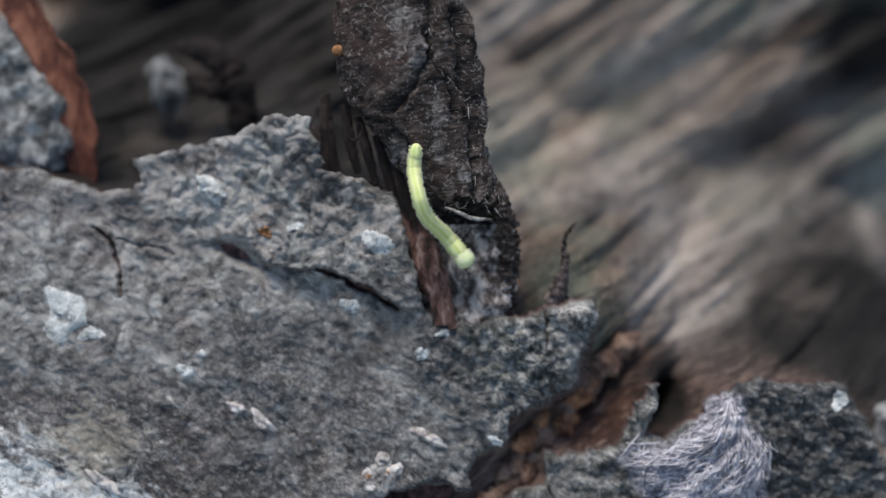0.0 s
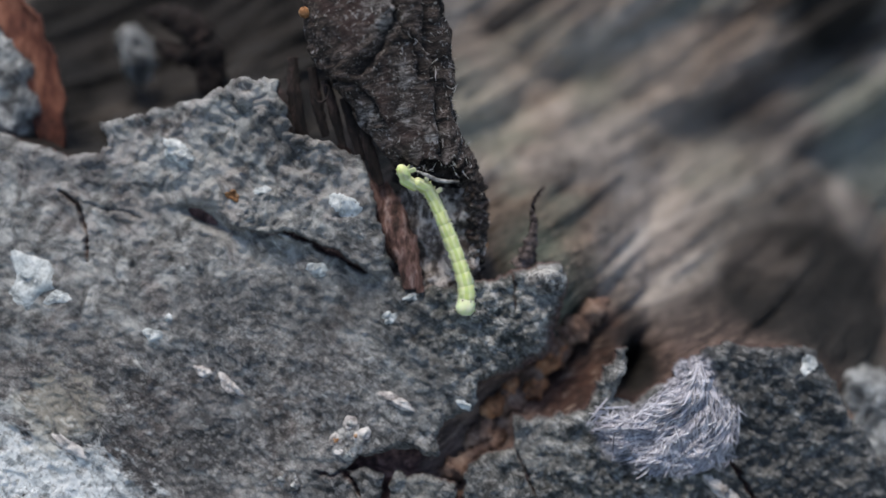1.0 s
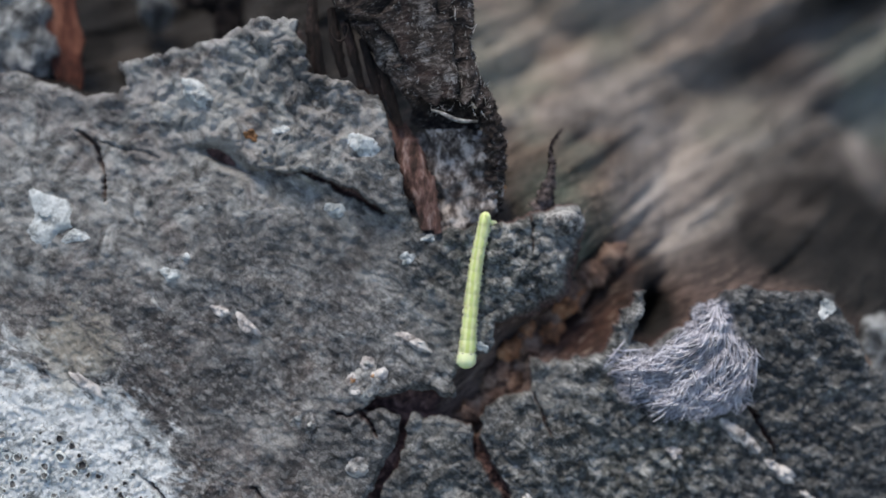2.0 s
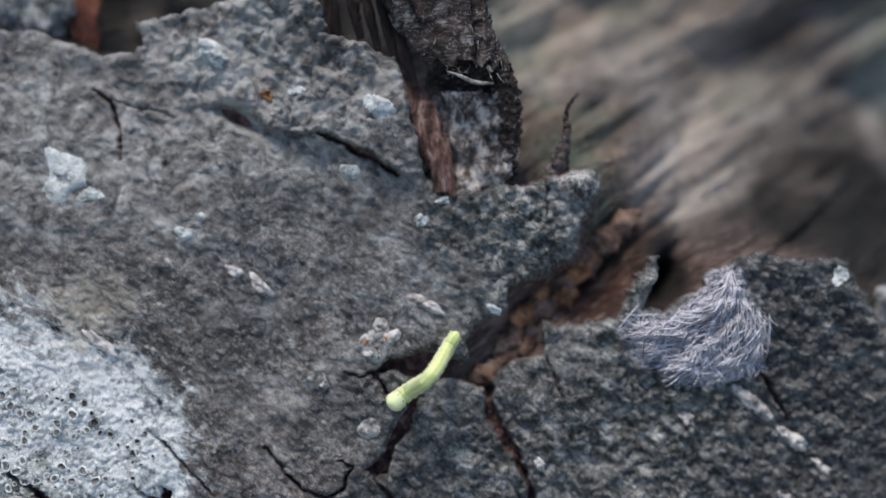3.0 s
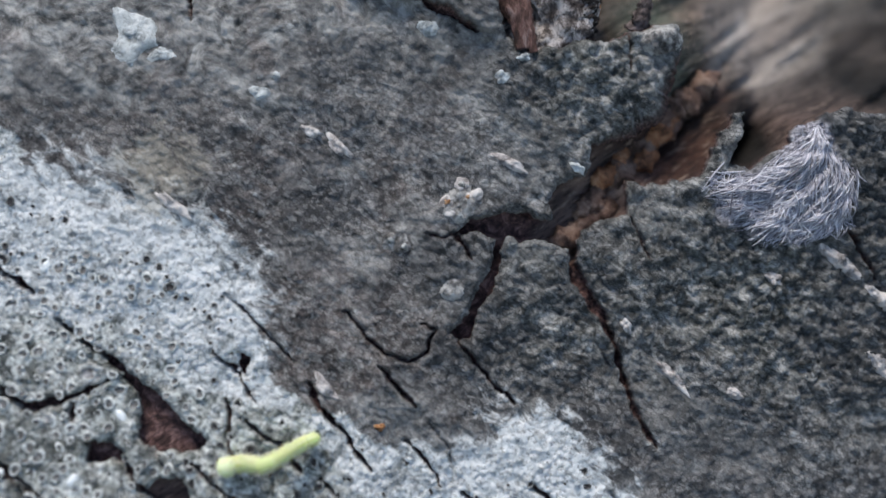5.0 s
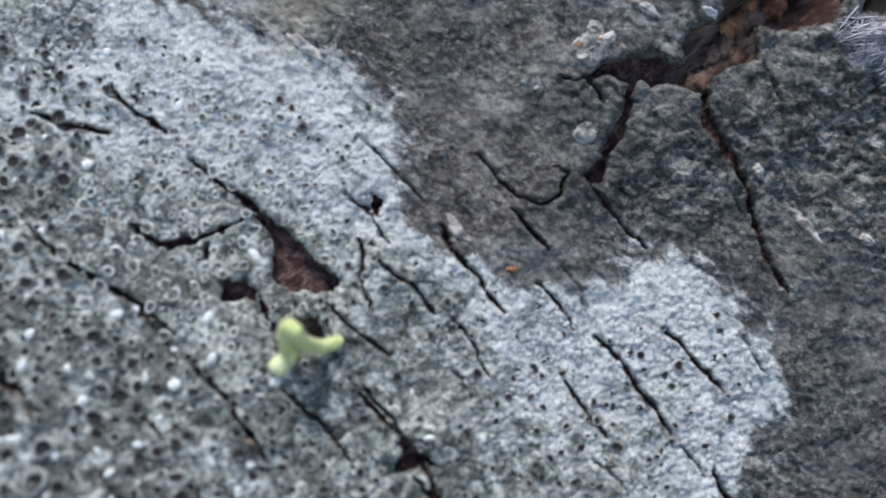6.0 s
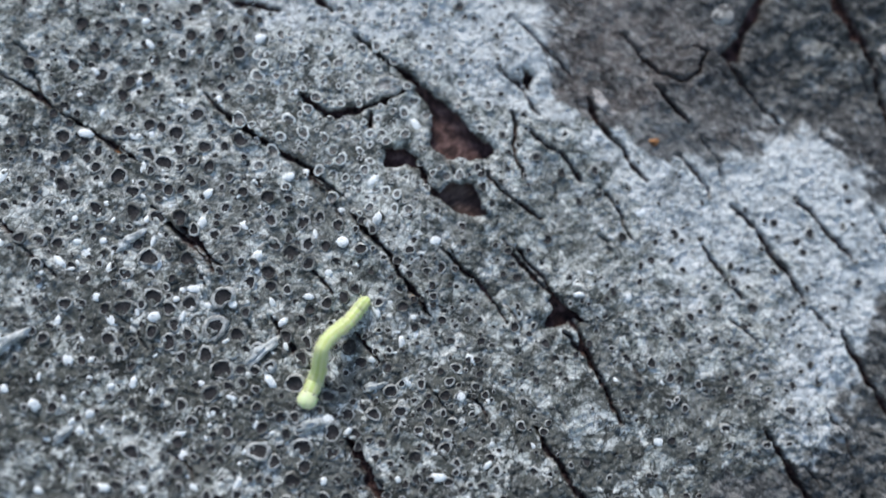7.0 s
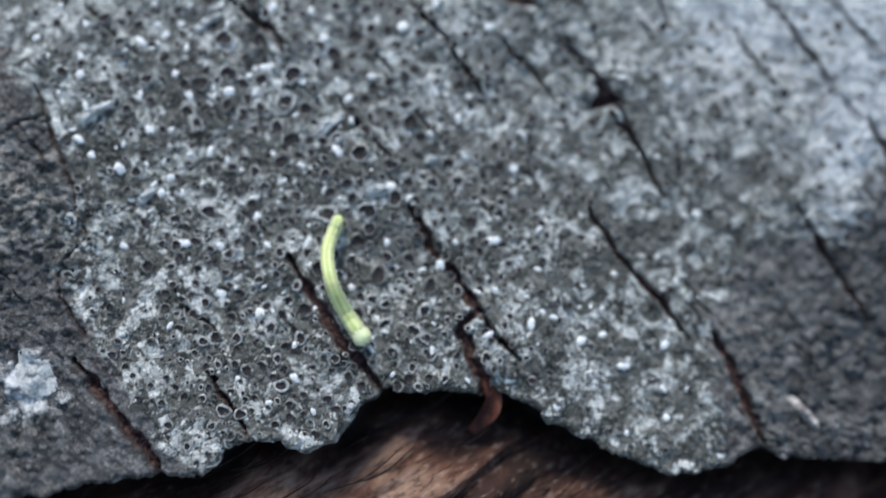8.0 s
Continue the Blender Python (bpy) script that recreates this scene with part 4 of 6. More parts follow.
# ---- lenticels: pale corky pads in the bark ----
def lenticel(x0, y0, x1, y1, width, seed, high=0.62):
    me = pad_mesh("lenticel", (x0 + x1) / 2, (y0 + y1) / 2, math.dist((x0, y0), (x1, y1)), width, high, math.atan2(y1 - y0, x1 - x0), CORK, seed)
    return part("lenticel", me, bark, "raised pale corky lenticel")


lenticel(-19.6, -13.6, -17.6, -14.8, 0.9, 1)
lenticel(-17.4, -14.6, -14.9, -16.4, 1.3, 2)
lenticel(-3.2, -16.0, 0.6, -17.7, 1.1, 3)
lenticel(-31.8, -19.5, -28.8, -22.0, 1.2, 4)
lenticel(11.8, -34.0, 14.7, -37.2, 1.0, 5)
lenticel(30.8, -33.4, 34.3, -36.8, 1.6, 6)
lenticel(26.4, -23.6, 30.4, -27.2, 1.5, 7)
lenticel(30.8, -27.4, 33.6, -30.0, 1.4, 8)
lenticel(33.9, -30.4, 35.8, -31.9, 0.9, 9)
lenticel(-3.8, -83.4, -0.8, -86.8, 1.0, 10)
lenticel(-18.2, -35.0, -16.1, -37.6, 1.1, 11)
lenticel(21.6, -26.4, 23.2, -27.4, 1.2, 12)
lenticel(8.6, -30.4, 9.6, -31.8, 0.9, 13)
lenticel(17.6, -36.6, 19.6, -37.4, 0.9, 14)
lenticel(36.4, -36.8, 38.0, -37.8, 1.0, 15)

# ---- chalky lichen patches, flakes and orange crusts ----
def patch(cx, cy, length, width, high, angle, seed, mat=None, label="", category="lichen", name="lichen_patch", rough=0.22):
    me = pad_mesh(name, cx, cy, length, width, high * 1.5, radians(angle), mat or CHALK, seed, rough=rough)
    return thing(name, me, label or "chalky blue-white lichen patch on the grey bark", category, "lichen patches on the bark")


patch(-20.9, 5.4, 4.0, 1.9, 0.95, -38, 21, label="oblong white lichen flake on the bark flap")
patch(-34.1, -6.0, 5.2, 4.5, 0.55, -30, 22, label="large chalky white lichen patch on grey bark")
patch(-31.6, -7.6, 2.6, 1.6, 0.25, 20, 23)
patch(-23.0, -10.9, 2.0, 1.4, 0.35, -10, 24)
patch(-21.6, -9.4, 0.9, 0.7, 0.3, 30, 25)
patch(-1.9, -9.4, 1.5, 1.3, 0.35, 60, 26)
patch(0.0, -7.6, 1.3, 0.8, 0.3, 10, 27)
patch(4.8, -17.3, 1.6, 1.0, 0.35, -40, 28)
patch(-8.4, -5.1, 2.4, 1.5, 0.25, -15, 29)
patch(-13.2, 2.0, 1.6, 1.0, 0.35, 0, 31)
patch(-5.8, 0.6, 3.0, 2.6, 0.3, -30, 32, label="pale grey lichen rosette on the flap")
patch(36.0, -13.8, 2.4, 1.6, 0.25, 60, 33)
patch(-47.2, -59.0, 4.4, 1.3, 0.6, 38, 34, label="curled pale lichen flake on the crust")
patch(-68.6, -58.3, 4.8, 1.1, 0.6, 32, 35, label="curled pale lichen flake on the crust")
patch(-42.4, -65.1, 3.6, 1.0, 0.6, 10, 36, label="curled pale lichen flake on the crust")
patch(-71.6, -82.0, 3.6, 5.0, 0.4, 30, 37, label="chalky white lichen patch beside a crack")
patch(-44.2, -84.4, 2.2, 0.9, 0.3, 50, 38)
patch(-37.5, -62.0, 2.6, 0.9, 0.5, 15, 45, label="curled pale lichen flake on the crust")
patch(-63.5, -66.0, 2.8, 0.9, 0.5, 42, 46, label="curled pale lichen flake on the crust")
KNOB = speckled("knob_bark", [(0.3, (0.06, 0.056, 0.053)), (0.46, (0.20, 0.192, 0.187)), (0.65, (0.52, 0.51, 0.49))], 700, 0.85, 0.0006)
part("bark_knob", pad_mesh("bark_knob", 12.0, -6.2, 4.0, 2.6, 1.0, radians(12), KNOB, 47), bark, "pale rounded knob at the plate's corner")
patch(-59.0, -49.5, 3.4, 1.1, 0.6, 40, 39, label="curled pale lichen flake on the crust")
patch(-46.5, -60.5, 1.6, 1.0, 0.3, 20, 42)
patch(-15.9, 1.5, 1.1, 1.5, 0.3, 70, 40, ORANGE, "small rusty orange lichen crust on the flap")
patch(-12.4, -39.8, 1.1, 0.8, 0.3, 0, 41, ORANGE, "small orange lichen crust on the bark")
patch(-60.6, -41.6, 1.3, 0.6, 0.3, -20, 43, ORANGE, "small orange lichen crust on the bark")
patch(-34.2, -54.2, 0.6, 0.5, 0.2, 0, 44, ORANGE, "small orange lichen crust on the bark")

# ---- cups and granules of the lichen crust ----
def cup_mesh(r, seed, disc):
    """A fruiting cup: a pale rounded rim about a sunken disc."""
    rng = random.Random(seed)
    verts, faces, slots, n = [], [], [], 10
    sx, turn = rng.uniform(0.72, 1.0), rng.uniform(0, 3)
    lip = rng.uniform(0.62, 0.9) if disc else 0.66
    rings = [(1.08, -0.2), (1.0, 0.26), ((1 + lip) / 2, 0.34), (lip, 0.16)]
    for q, h in rings:
        for k in range(n):
            a = 2 * math.pi * k / n
            w = r * q * (1 + 0.13 * rng.uniform(-1, 1)) * (1 + 0.16 * math.sin(2 * a + 5 * lip) + 0.09 * math.sin(3 * a + seed))
            x, y = w * math.cos(a), w * sx * math.sin(a)
            verts.append((x * math.cos(turn) - y * math.sin(turn), x * math.sin(turn) + y * math.cos(turn), r * h * (1 + 0.25 * rng.uniform(-1, 1))))
    verts.append((0, 0, r * 0.2))
    for i in range(3):
        for k in range(n):
            p, q = i * n + k, i * n + (k + 1) % n
            faces.append((p, q, q + n, p + n))
            slots.append(0)
    for k in range(n):
        faces.append((3 * n + k, 3 * n + (k + 1) % n, 4 * n))
        slots.append(1)
    return verts, faces, slots


def granule_mesh(r, seed):
    """A small rounded chalky grain."""
    rng = random.Random(seed)
    verts, faces, n = [], [], 8
    sx = rng.uniform(0.55, 0.95)
    turn = rng.uniform(0, 3)
    for q, h in ((1.0, -0.2), (0.95, 0.12), (0.6, 0.26)):
        for k in range(n):
            a = 2 * math.pi * k / n
            w = r * q * (1 + 0.22 * rng.uniform(-1, 1)) * (1 + 0.2 * math.sin(2 * a + seed))
            x, y = w * math.cos(a), w * sx * math.sin(a)
            verts.append((x * math.cos(turn) - y * math.sin(turn), x * math.sin(turn) + y * math.cos(turn), r * h))
    verts.append((0, 0, r * 0.3))
    for i in range(2):
        for k in range(n):
            p, q = i * n + k, i * n + (k + 1) % n
            faces.append((p, q, q + n, p + n))
    faces += [(2 * n + k, 2 * n + (k + 1) % n, 3 * n) for k in range(n)]
    return verts, faces, [0] * len(faces)


def scatter(tries, seed, size, density, gap):
    """Places on the lichen crust, with no two closer than their sizes allow."""
    rng = random.Random(seed)
    pts = np.array([(rng.uniform(-82, 12), rng.uniform(-91, -20)) for _ in range(tries)])
    zone = polygon_field(pts[:, 0], pts[:, 1], LICHEN_ZONE)
    chance = np.array([density(x, y) for x, y in pts])
    pts = pts[(zone < -0.6) & (np.array([rng.random() for _ in pts]) < chance)]
    z, f, inner = height_at(pts)
    grid, out = {}, []
    for (x, y), h, e, c in zip(pts, z, f, inner):
        if e > -0.5 or c > 0.05:
            continue
        r = size(x, y, rng)
        cell = (int(x // 2), int(y // 2))
        near = [o for i in (-1, 0, 1) for j in (-1, 0, 1) for o in grid.get((cell[0] + i, cell[1] + j), ())]
        if all(math.hypot(x - o[0], y - o[1]) > (r + o[3]) * gap for o in near):
            grid.setdefault(cell, []).append((x, y, h, r))
            out.append((x, y, h, r))
    return out


def near_spot(x, y, cx, cy, r):
    return math.exp(-((x - cx) ** 2 + (y - cy) ** 2) / (r * r))


def cup_density(x, y):
    return min(1.0, 0.05 + 1.0 * near_spot(x, y, -53, -35, 10) + 0.8 * near_spot(x, y, -36, -40, 9) + 1.0 * near_spot(x, y, -48, -73, 13) + 0.8 * near_spot(x, y, -53, -81, 8) + 0.55 * near_spot(x, y, -30, -54, 9)
               + 0.7 * near_spot(x, y, -58, -52, 12) + 0.5 * near_spot(x, y, -38, -30, 7) + 0.5 * near_spot(x, y, -36, -68, 9) + 0.25 * near_spot(x, y, -5, -58, 9)) * (1 - 0.7 * near_spot(x, y, -27, -50, 7))


def cup_size(x, y, rng):
    big = near_spot(x, y, -58, -40, 14) + 0.95 * near_spot(x, y, -46, -72, 13) + 0.9 * near_spot(x, y, -49, -58, 10)
    return (0.34 + 0.30 * big) * (0.45 + 1.1 * rng.random() ** 1.4)


def grain_density(x, y):
    return min(1.0, 0.04 + 0.8 * near_spot(x, y, -55, -60, 16) + 0.5 * near_spot(x, y, -36, -72, 12) + 0.35 * near_spot(x, y, -58, -38, 10) + 0.2 * near_spot(x, y, -18, -82, 8))


GRAIN = speckled("pale_granule", [(0.3, (0.55, 0.58, 0.58)), (0.46, (0.84, 0.87, 0.87)), (0.62, (0.93, 0.95, 0.95))], 1500, 0.6, 0.0001)
lichen = thing("crustose_lichen", None, "grey-white crustose lichen with dark rimmed cups on the bark", "lichen")
cups = scatter(15000, 51, cup_size, cup_density, 0.95)
grains = scatter(2600, 52, lambda x, y, rng: 0.20 + 0.42 * rng.random() ** 1.5, grain_density, 1.2)
patterns = {"cup": [cup_mesh(1.0, k, 1) for k in range(12)], "granule": [granule_mesh(1.0, 30 + k) for k in range(7)]}


def spread(places, kind, mats, stretch, seed, most=290):
    """The pieces inside the stretch become parts; the rest is one joined part."""
    rng = random.Random(seed)
    shared = [make_mesh(kind, v, f, mats, True, slots=s) for v, f, s in patterns[kind]]
    verts, faces, slots, count = [], [], [], 0
    for x, y, z, r in places:
        k = rng.randrange(len(shared))
        turn = rng.uniform(0, 6.28)
        if stretch(x, y) and count < most:
            ob = part(kind, shared[k], lichen)
            ob.matrix_basis = Matrix.LocRotScale((x * MM, y * MM, (z + 0.02) * MM), Euler((rng.uniform(-0.2, 0.2), rng.uniform(-0.2, 0.2), turn)), (r, r, r))
            count += 1
            continue
        v, f, s = patterns[kind][k]
        n, c, q = len(verts), math.cos(turn), math.sin(turn)
        verts += [(x + r * (a * c - b * q), y + r * (a * q + b * c), z + 0.02 + r * h) for a, b, h in v]
        faces += [tuple(i + n for i in g) for g in f]
        slots += s
    tagged(part(kind + "_field", make_mesh(kind + "s", verts, faces, mats, True, slots=slots), lichen), kind="stuff")


PALE_RIM = speckled("pale_lichen_rim", [(0.3, (0.42, 0.44, 0.43)), (0.5, (0.72, 0.75, 0.73)), (0.7, (0.86, 0.88, 0.86))], 1500, 0.85, 0.0002)
GREY_DISC = speckled("grey_lichen_disc", [(0.3, (0.03, 0.028, 0.028)), (0.5, (0.15, 0.145, 0.14)), (0.7, (0.34, 0.33, 0.32))], 1800, 0.8, 0.0001)
PIT_RIM = speckled("dull_lichen_rim", [(0.3, (0.05, 0.053, 0.05)), (0.5, (0.17, 0.175, 0.168)), (0.7, (0.38, 0.39, 0.37))], 900, 0.9, 0.0003)
far_cups = [c for c in cups if math.hypot(c[0] + 39, c[1] + 36) >= 11.5]
sort = random.Random(64)
dull = [sort.random() < 0.5 for _ in far_cups]
spread([c for c, d in zip(far_cups, dull) if not d], "cup", [RIM, DISC], lambda x, y: math.hypot(x + 41, y + 71) < 13, 61, 120)
spread([c for c, d in zip(far_cups, dull) if d], "cup", [PIT_RIM, DISC], lambda x, y: math.hypot(x + 41, y + 71) < 13, 65, 90)
spread([c for c in cups if math.hypot(c[0] + 39, c[1] + 36) < 11.5], "cup", [PALE_RIM, GREY_DISC], lambda x, y: math.hypot(x + 38, y + 37) < 10, 63, 80)
spread(grains, "granule", [GRAIN], lambda x, y: math.hypot(x + 45, y + 70) < 22, 62)

for cx, cy, r in ((-36.8, -35.2, 1.25), (-40.6, -38.9, 0.8)):
    v, f, s = cup_mesh(r, 91, 0)
    h = float(height_at([(cx, cy)])[0][0])
    thing("lichen_cup", make_mesh("lichen_cup", [(cx + a, cy + b, h + c) for a, b, c in v], f, [RIM, CORK], True, slots=s), "broad pale lichen cup beside a split", "lichen", "large lichen cups")
patch(-6.2, -28.0, 2.5, 2.2, 0.3, 20, 50, KNOB, "round grey lichen cushion beside a crack", rough=0.12)
patch(-11.1, -23.9, 2.8, 2.0, 0.3, 10, 51, KNOB, "round grey lichen cushion on the dark bark", rough=0.12)
patch(-5.5, -20.2, 3.8, 3.2, 0.3, 40, 48, KNOB, "knobbly pale lichen cushion with orange cups")
patch(-6.3, -21.4, 1.4, 1.0, 0.3, 10, 49, CORK, "knobbly pale lichen cushion on the bark")
# a cluster of large pale cups with orange discs on the dark bark
for k, (cx, cy, r, rim, disc) in enumerate(((-5.4, -18.8, 0.85, CORK, RIM), (-4.1, -19.7, 0.75, CORK, CORK), (-6.7, -20.3, 0.75, CORK, ORANGE), (-4.9, -19.9, 0.5, CORK, ORANGE), (-5.6, -21.5, 0.95, KNOB, RIM), (-11.6, -23.7, 0.85, KNOB, RIM), (-10.4, -24.2, 0.75, KNOB, RIM))):
    cup = thing("lichen_cup", pad_mesh("lichen_cup", cx, cy, 2 * r, 1.8 * r, 0.55, 0.4 * k, rim, 70 + k, 5, 18, 0.10), "large pale-rimmed lichen cup on the dark bark", "lichen", "large lichen cups")
    part("disc", pad_mesh("disc", cx, cy, 1.1 * r, 0.95 * r, 0.72, 0.4 * k, disc, 80 + k, 4, 14, 0.10), cup, "orange disc" if disc is ORANGE else "grey disc")

# ---- the broken branch stub ----
STUB_WOOD = speckled("stub_wood", [(0.3, (0.03, 0.022, 0.021)), (0.44, (0.12, 0.10, 0.093)), (0.53, (0.31, 0.268, 0.25)), (0.64, (0.66, 0.60, 0.57))], 1000, 0.8, 0.0009, (1, 0.6, 1))


def sleeve_mesh(name, rings, material, depth, lift, rough, seed, rows=150, around=150, hollow=0.0, folds=(), worn=(), sag=1.1):
    """An upright sleeve of fibrous bark: oval sections given as y, middle x and half width."""
    ys = np.linspace(rings[0][0], rings[-1][0], rows)
    ry, rx, rw = (np.array(c) for c in zip(*rings))
    order = np.argsort(ry)
    mid, half = np.interp(ys, ry[order], rx[order]), np.interp(ys, ry[order], rw[order])
    a = np.linspace(0, 2 * math.pi, around, endpoint=False)
    A, Y = np.meshgrid(a, ys)
    H, M = np.repeat(half[:, None], around, 1), np.repeat(mid[:, None], around, 1)
    s = A * H
    push = rough * (1.1 * fbm(np.cos(A) * 1.3 + Y / 6, Y / 3.6 + np.sin(A) * 1.3, 2, seed + 30) + 0.55 * fbm(s / 1.6 + 0.25 * Y, Y / 1.9, 4, seed) + 0.22 * np.abs(fbm(s / 1.1 + Y, Y / 0.5, 3, seed + 5)) + 0.5 * fbm(np.cos(A) * 1.7, Y / 5 + np.sin(A), 3, seed + 9))
    # deep folds down the front; their shade goes into the colour as well
    fx, recess_shade = M + H * np.cos(A), np.zeros_like(A)
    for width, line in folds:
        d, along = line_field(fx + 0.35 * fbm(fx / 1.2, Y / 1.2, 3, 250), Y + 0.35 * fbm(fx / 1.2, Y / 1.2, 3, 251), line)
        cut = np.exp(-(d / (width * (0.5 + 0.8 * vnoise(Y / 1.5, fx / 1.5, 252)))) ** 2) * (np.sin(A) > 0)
        recess_shade = np.maximum(recess_shade, cut)
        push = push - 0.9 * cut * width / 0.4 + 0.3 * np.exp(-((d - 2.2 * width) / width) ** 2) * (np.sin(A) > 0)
    end = 0.55 * fbm(s / 0.8, Y * 0, 3, seed + 20) - sag * np.sin(A)
    Y2 = Y + end * smooth(rings[-1][0] + 3, rings[-1][0], Y)
    R = 1 + push / np.maximum(H, 1)
    x = M + H * R * np.cos(A)
    z = base(M, Y) + lift + H * depth * R * np.sin(A)
    verts = np.stack([x.ravel(), Y2.ravel(), z.ravel()], 1)
    idx = np.arange(rows * around).reshape(rows, around)
    nxt = np.roll(idx, -1, 1)
    faces = np.stack([idx[:-1].ravel(), idx[1:].ravel(), nxt[1:].ravel(), nxt[:-1].ravel()], 1)
    if hollow:
        inner, n = [], len(verts)
        for k in range(1, 4):
            shrink = 1 - 0.2 * k if k < 3 else 0.5
            inner.append(np.stack([mid[-1] + (x[-1] - mid[-1]) * shrink, Y2[-1] + hollow * k * 0.6, base(mid[-1], ys[-1]) + lift + (z[-1] - base(mid[-1], ys[-1]) - lift) * shrink], 1))
        rows_in = [idx[-1]] + [n + k * around + np.arange(around) for k in range(3)]
        verts = np.concatenate([verts] + inner)
        for p, q in zip(rows_in, rows_in[1:]):
            faces = np.concatenate([faces, np.stack([p, q, np.roll(q, -1), np.roll(p, -1)], 1)])
    rub = np.zeros_like(A)
    for cx, cy, r in worn:
        rub = np.maximum(rub, spot(fx, Y, cx, cy, r) * (np.sin(A) > 0))
    rest = len(verts) - A.size
    layers = {"worn": np.concatenate([rub.ravel(), np.zeros(rest)]), "recess_shade": np.concatenate([0.9 * recess_shade.ravel() ** 2, np.ones(rest)])}
    return make_mesh(name, verts, faces, material, True, layers)


stub = thing("branch_stub", None, "broken branch stub with dark fibrous bark sleeve", "branch")
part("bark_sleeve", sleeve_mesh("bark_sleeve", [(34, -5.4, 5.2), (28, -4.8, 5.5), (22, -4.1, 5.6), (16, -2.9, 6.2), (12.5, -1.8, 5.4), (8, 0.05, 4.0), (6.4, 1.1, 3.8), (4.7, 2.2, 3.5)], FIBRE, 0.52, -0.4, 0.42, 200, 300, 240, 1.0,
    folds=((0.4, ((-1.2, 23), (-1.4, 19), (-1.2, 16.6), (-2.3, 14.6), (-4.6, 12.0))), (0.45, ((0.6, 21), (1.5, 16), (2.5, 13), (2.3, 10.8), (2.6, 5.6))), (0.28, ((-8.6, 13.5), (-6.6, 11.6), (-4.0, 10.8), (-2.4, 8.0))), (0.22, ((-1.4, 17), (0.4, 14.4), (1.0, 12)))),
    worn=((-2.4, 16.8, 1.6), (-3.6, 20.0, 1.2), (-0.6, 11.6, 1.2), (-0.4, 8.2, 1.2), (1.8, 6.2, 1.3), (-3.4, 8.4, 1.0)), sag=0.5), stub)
# bark band added to darken the hollow, in place of its shade
part("hollow", ribbon_mesh("hollow", [(-1.6, 3.9, -2.6), (1.4, 3.4, -2.8), (4.6, 2.4, -2.6)], (2.4, 3.4, 3.0), 0.4, FIBRE, 0.4, 71), stub, "dark bark band put in for the shade under the sleeve's lip")
part("flank", ribbon_mesh("flank", [(3.6, 6.4, -0.6), (5.0, 4.6, -0.6), (5.6, 2.8, -1.0), (5.6, 0.8, -1.8)], (1.0, 1.7, 1.3, 0.3), 0.7, FIBRE, -0.4, 72, 90, 18), stub)
part("broken_wood", sleeve_mesh("broken_wood", [(2.2, 2.3, 3.2), (1.4, 2.4, 3.5), (-1, 2.6, 3.6), (-4, 3.0, 3.3), (-8, 3.2, 3.1)], STUB_WOOD, 0.6, -3.2, 1.2, 230, 120, 120), stub, "grey split wood below the sleeve")
for k, (pts, wid, mat) in enumerate((
        ([(-3.2, 2.6, -2.6), (-1.7, -1.4, -1.8), (-0.3, -4.2, -1.5), (0.0, -6.9, -1.6)], (2.2, 3.6, 2.4, 1.2), REDBARK),
        ([(0.2, -2.0, -1.9), (0.3, -4.2, -1.6), (0.9, -7.2, -1.5)], (0.7, 1.0, 0.7), REDBARK),
        ([(-6.6, 6.0, -2.4), (-5.2, 3.6, -2.2), (-3.0, 0.6, -2.2)], (1.4, 2.4, 1.8), REDBARK),
        ([(-10.6, 14.0, -2.0), (-10.4, 10.4, -1.6), (-9.6, 6.4, -2.0)], (0.9, 1.3, 1.0), DARK),
        ([(-8.8, 13.0, -1.6), (-8.4, 10.0, -1.4), (-7.6, 6.8, -1.8)], (0.8, 1.1, 0.7), DARK),
        ([(-7.6, 11.8, -1.2), (-6.8, 8.8, -1.3), (-6.0, 5.8, -1.6)], (0.8, 1.0, 0.6), DARK),
        ([(-6.0, 10.2, -1.0), (-5.2, 7.6, -1.2), (-4.4, 4.6, -1.5)], (0.7, 1.0, 0.7), DARK),
        ([(-4.4, 8.0, -1.0), (-3.6, 5.4, -1.2), (-2.6, 2.4, -1.4)], (0.8, 1.1, 0.6), DARK),
        ([(0.2, 3.7, 0.2), (1.2, 3.3, 0.9), (2.6, 2.7, 1.1), (4.3, 2.6, 0.9)], (0.15, 0.3, 0.38, 0.2), KNOB))):
    part("splinter", ribbon_mesh("splinter", pts, wid, 0.35, mat, -0.25, k), stub, "pale sliver" if mat is KNOB else "")
part("shaded_flank", tube_mesh("shaded_flank", [(5.2, 4.2, -0.6), (5.7, 2.0, -1.6), (5.9, -1.0, -2.6), (5.7, -4.0, -3.0), (5.4, -7.0, -3.4)], (0.6, 0.9, 0.9, 0.8, 0.6), FIBRE, 22, 0.9, 8, 90), stub, "dark fibrous edge of the split wood")
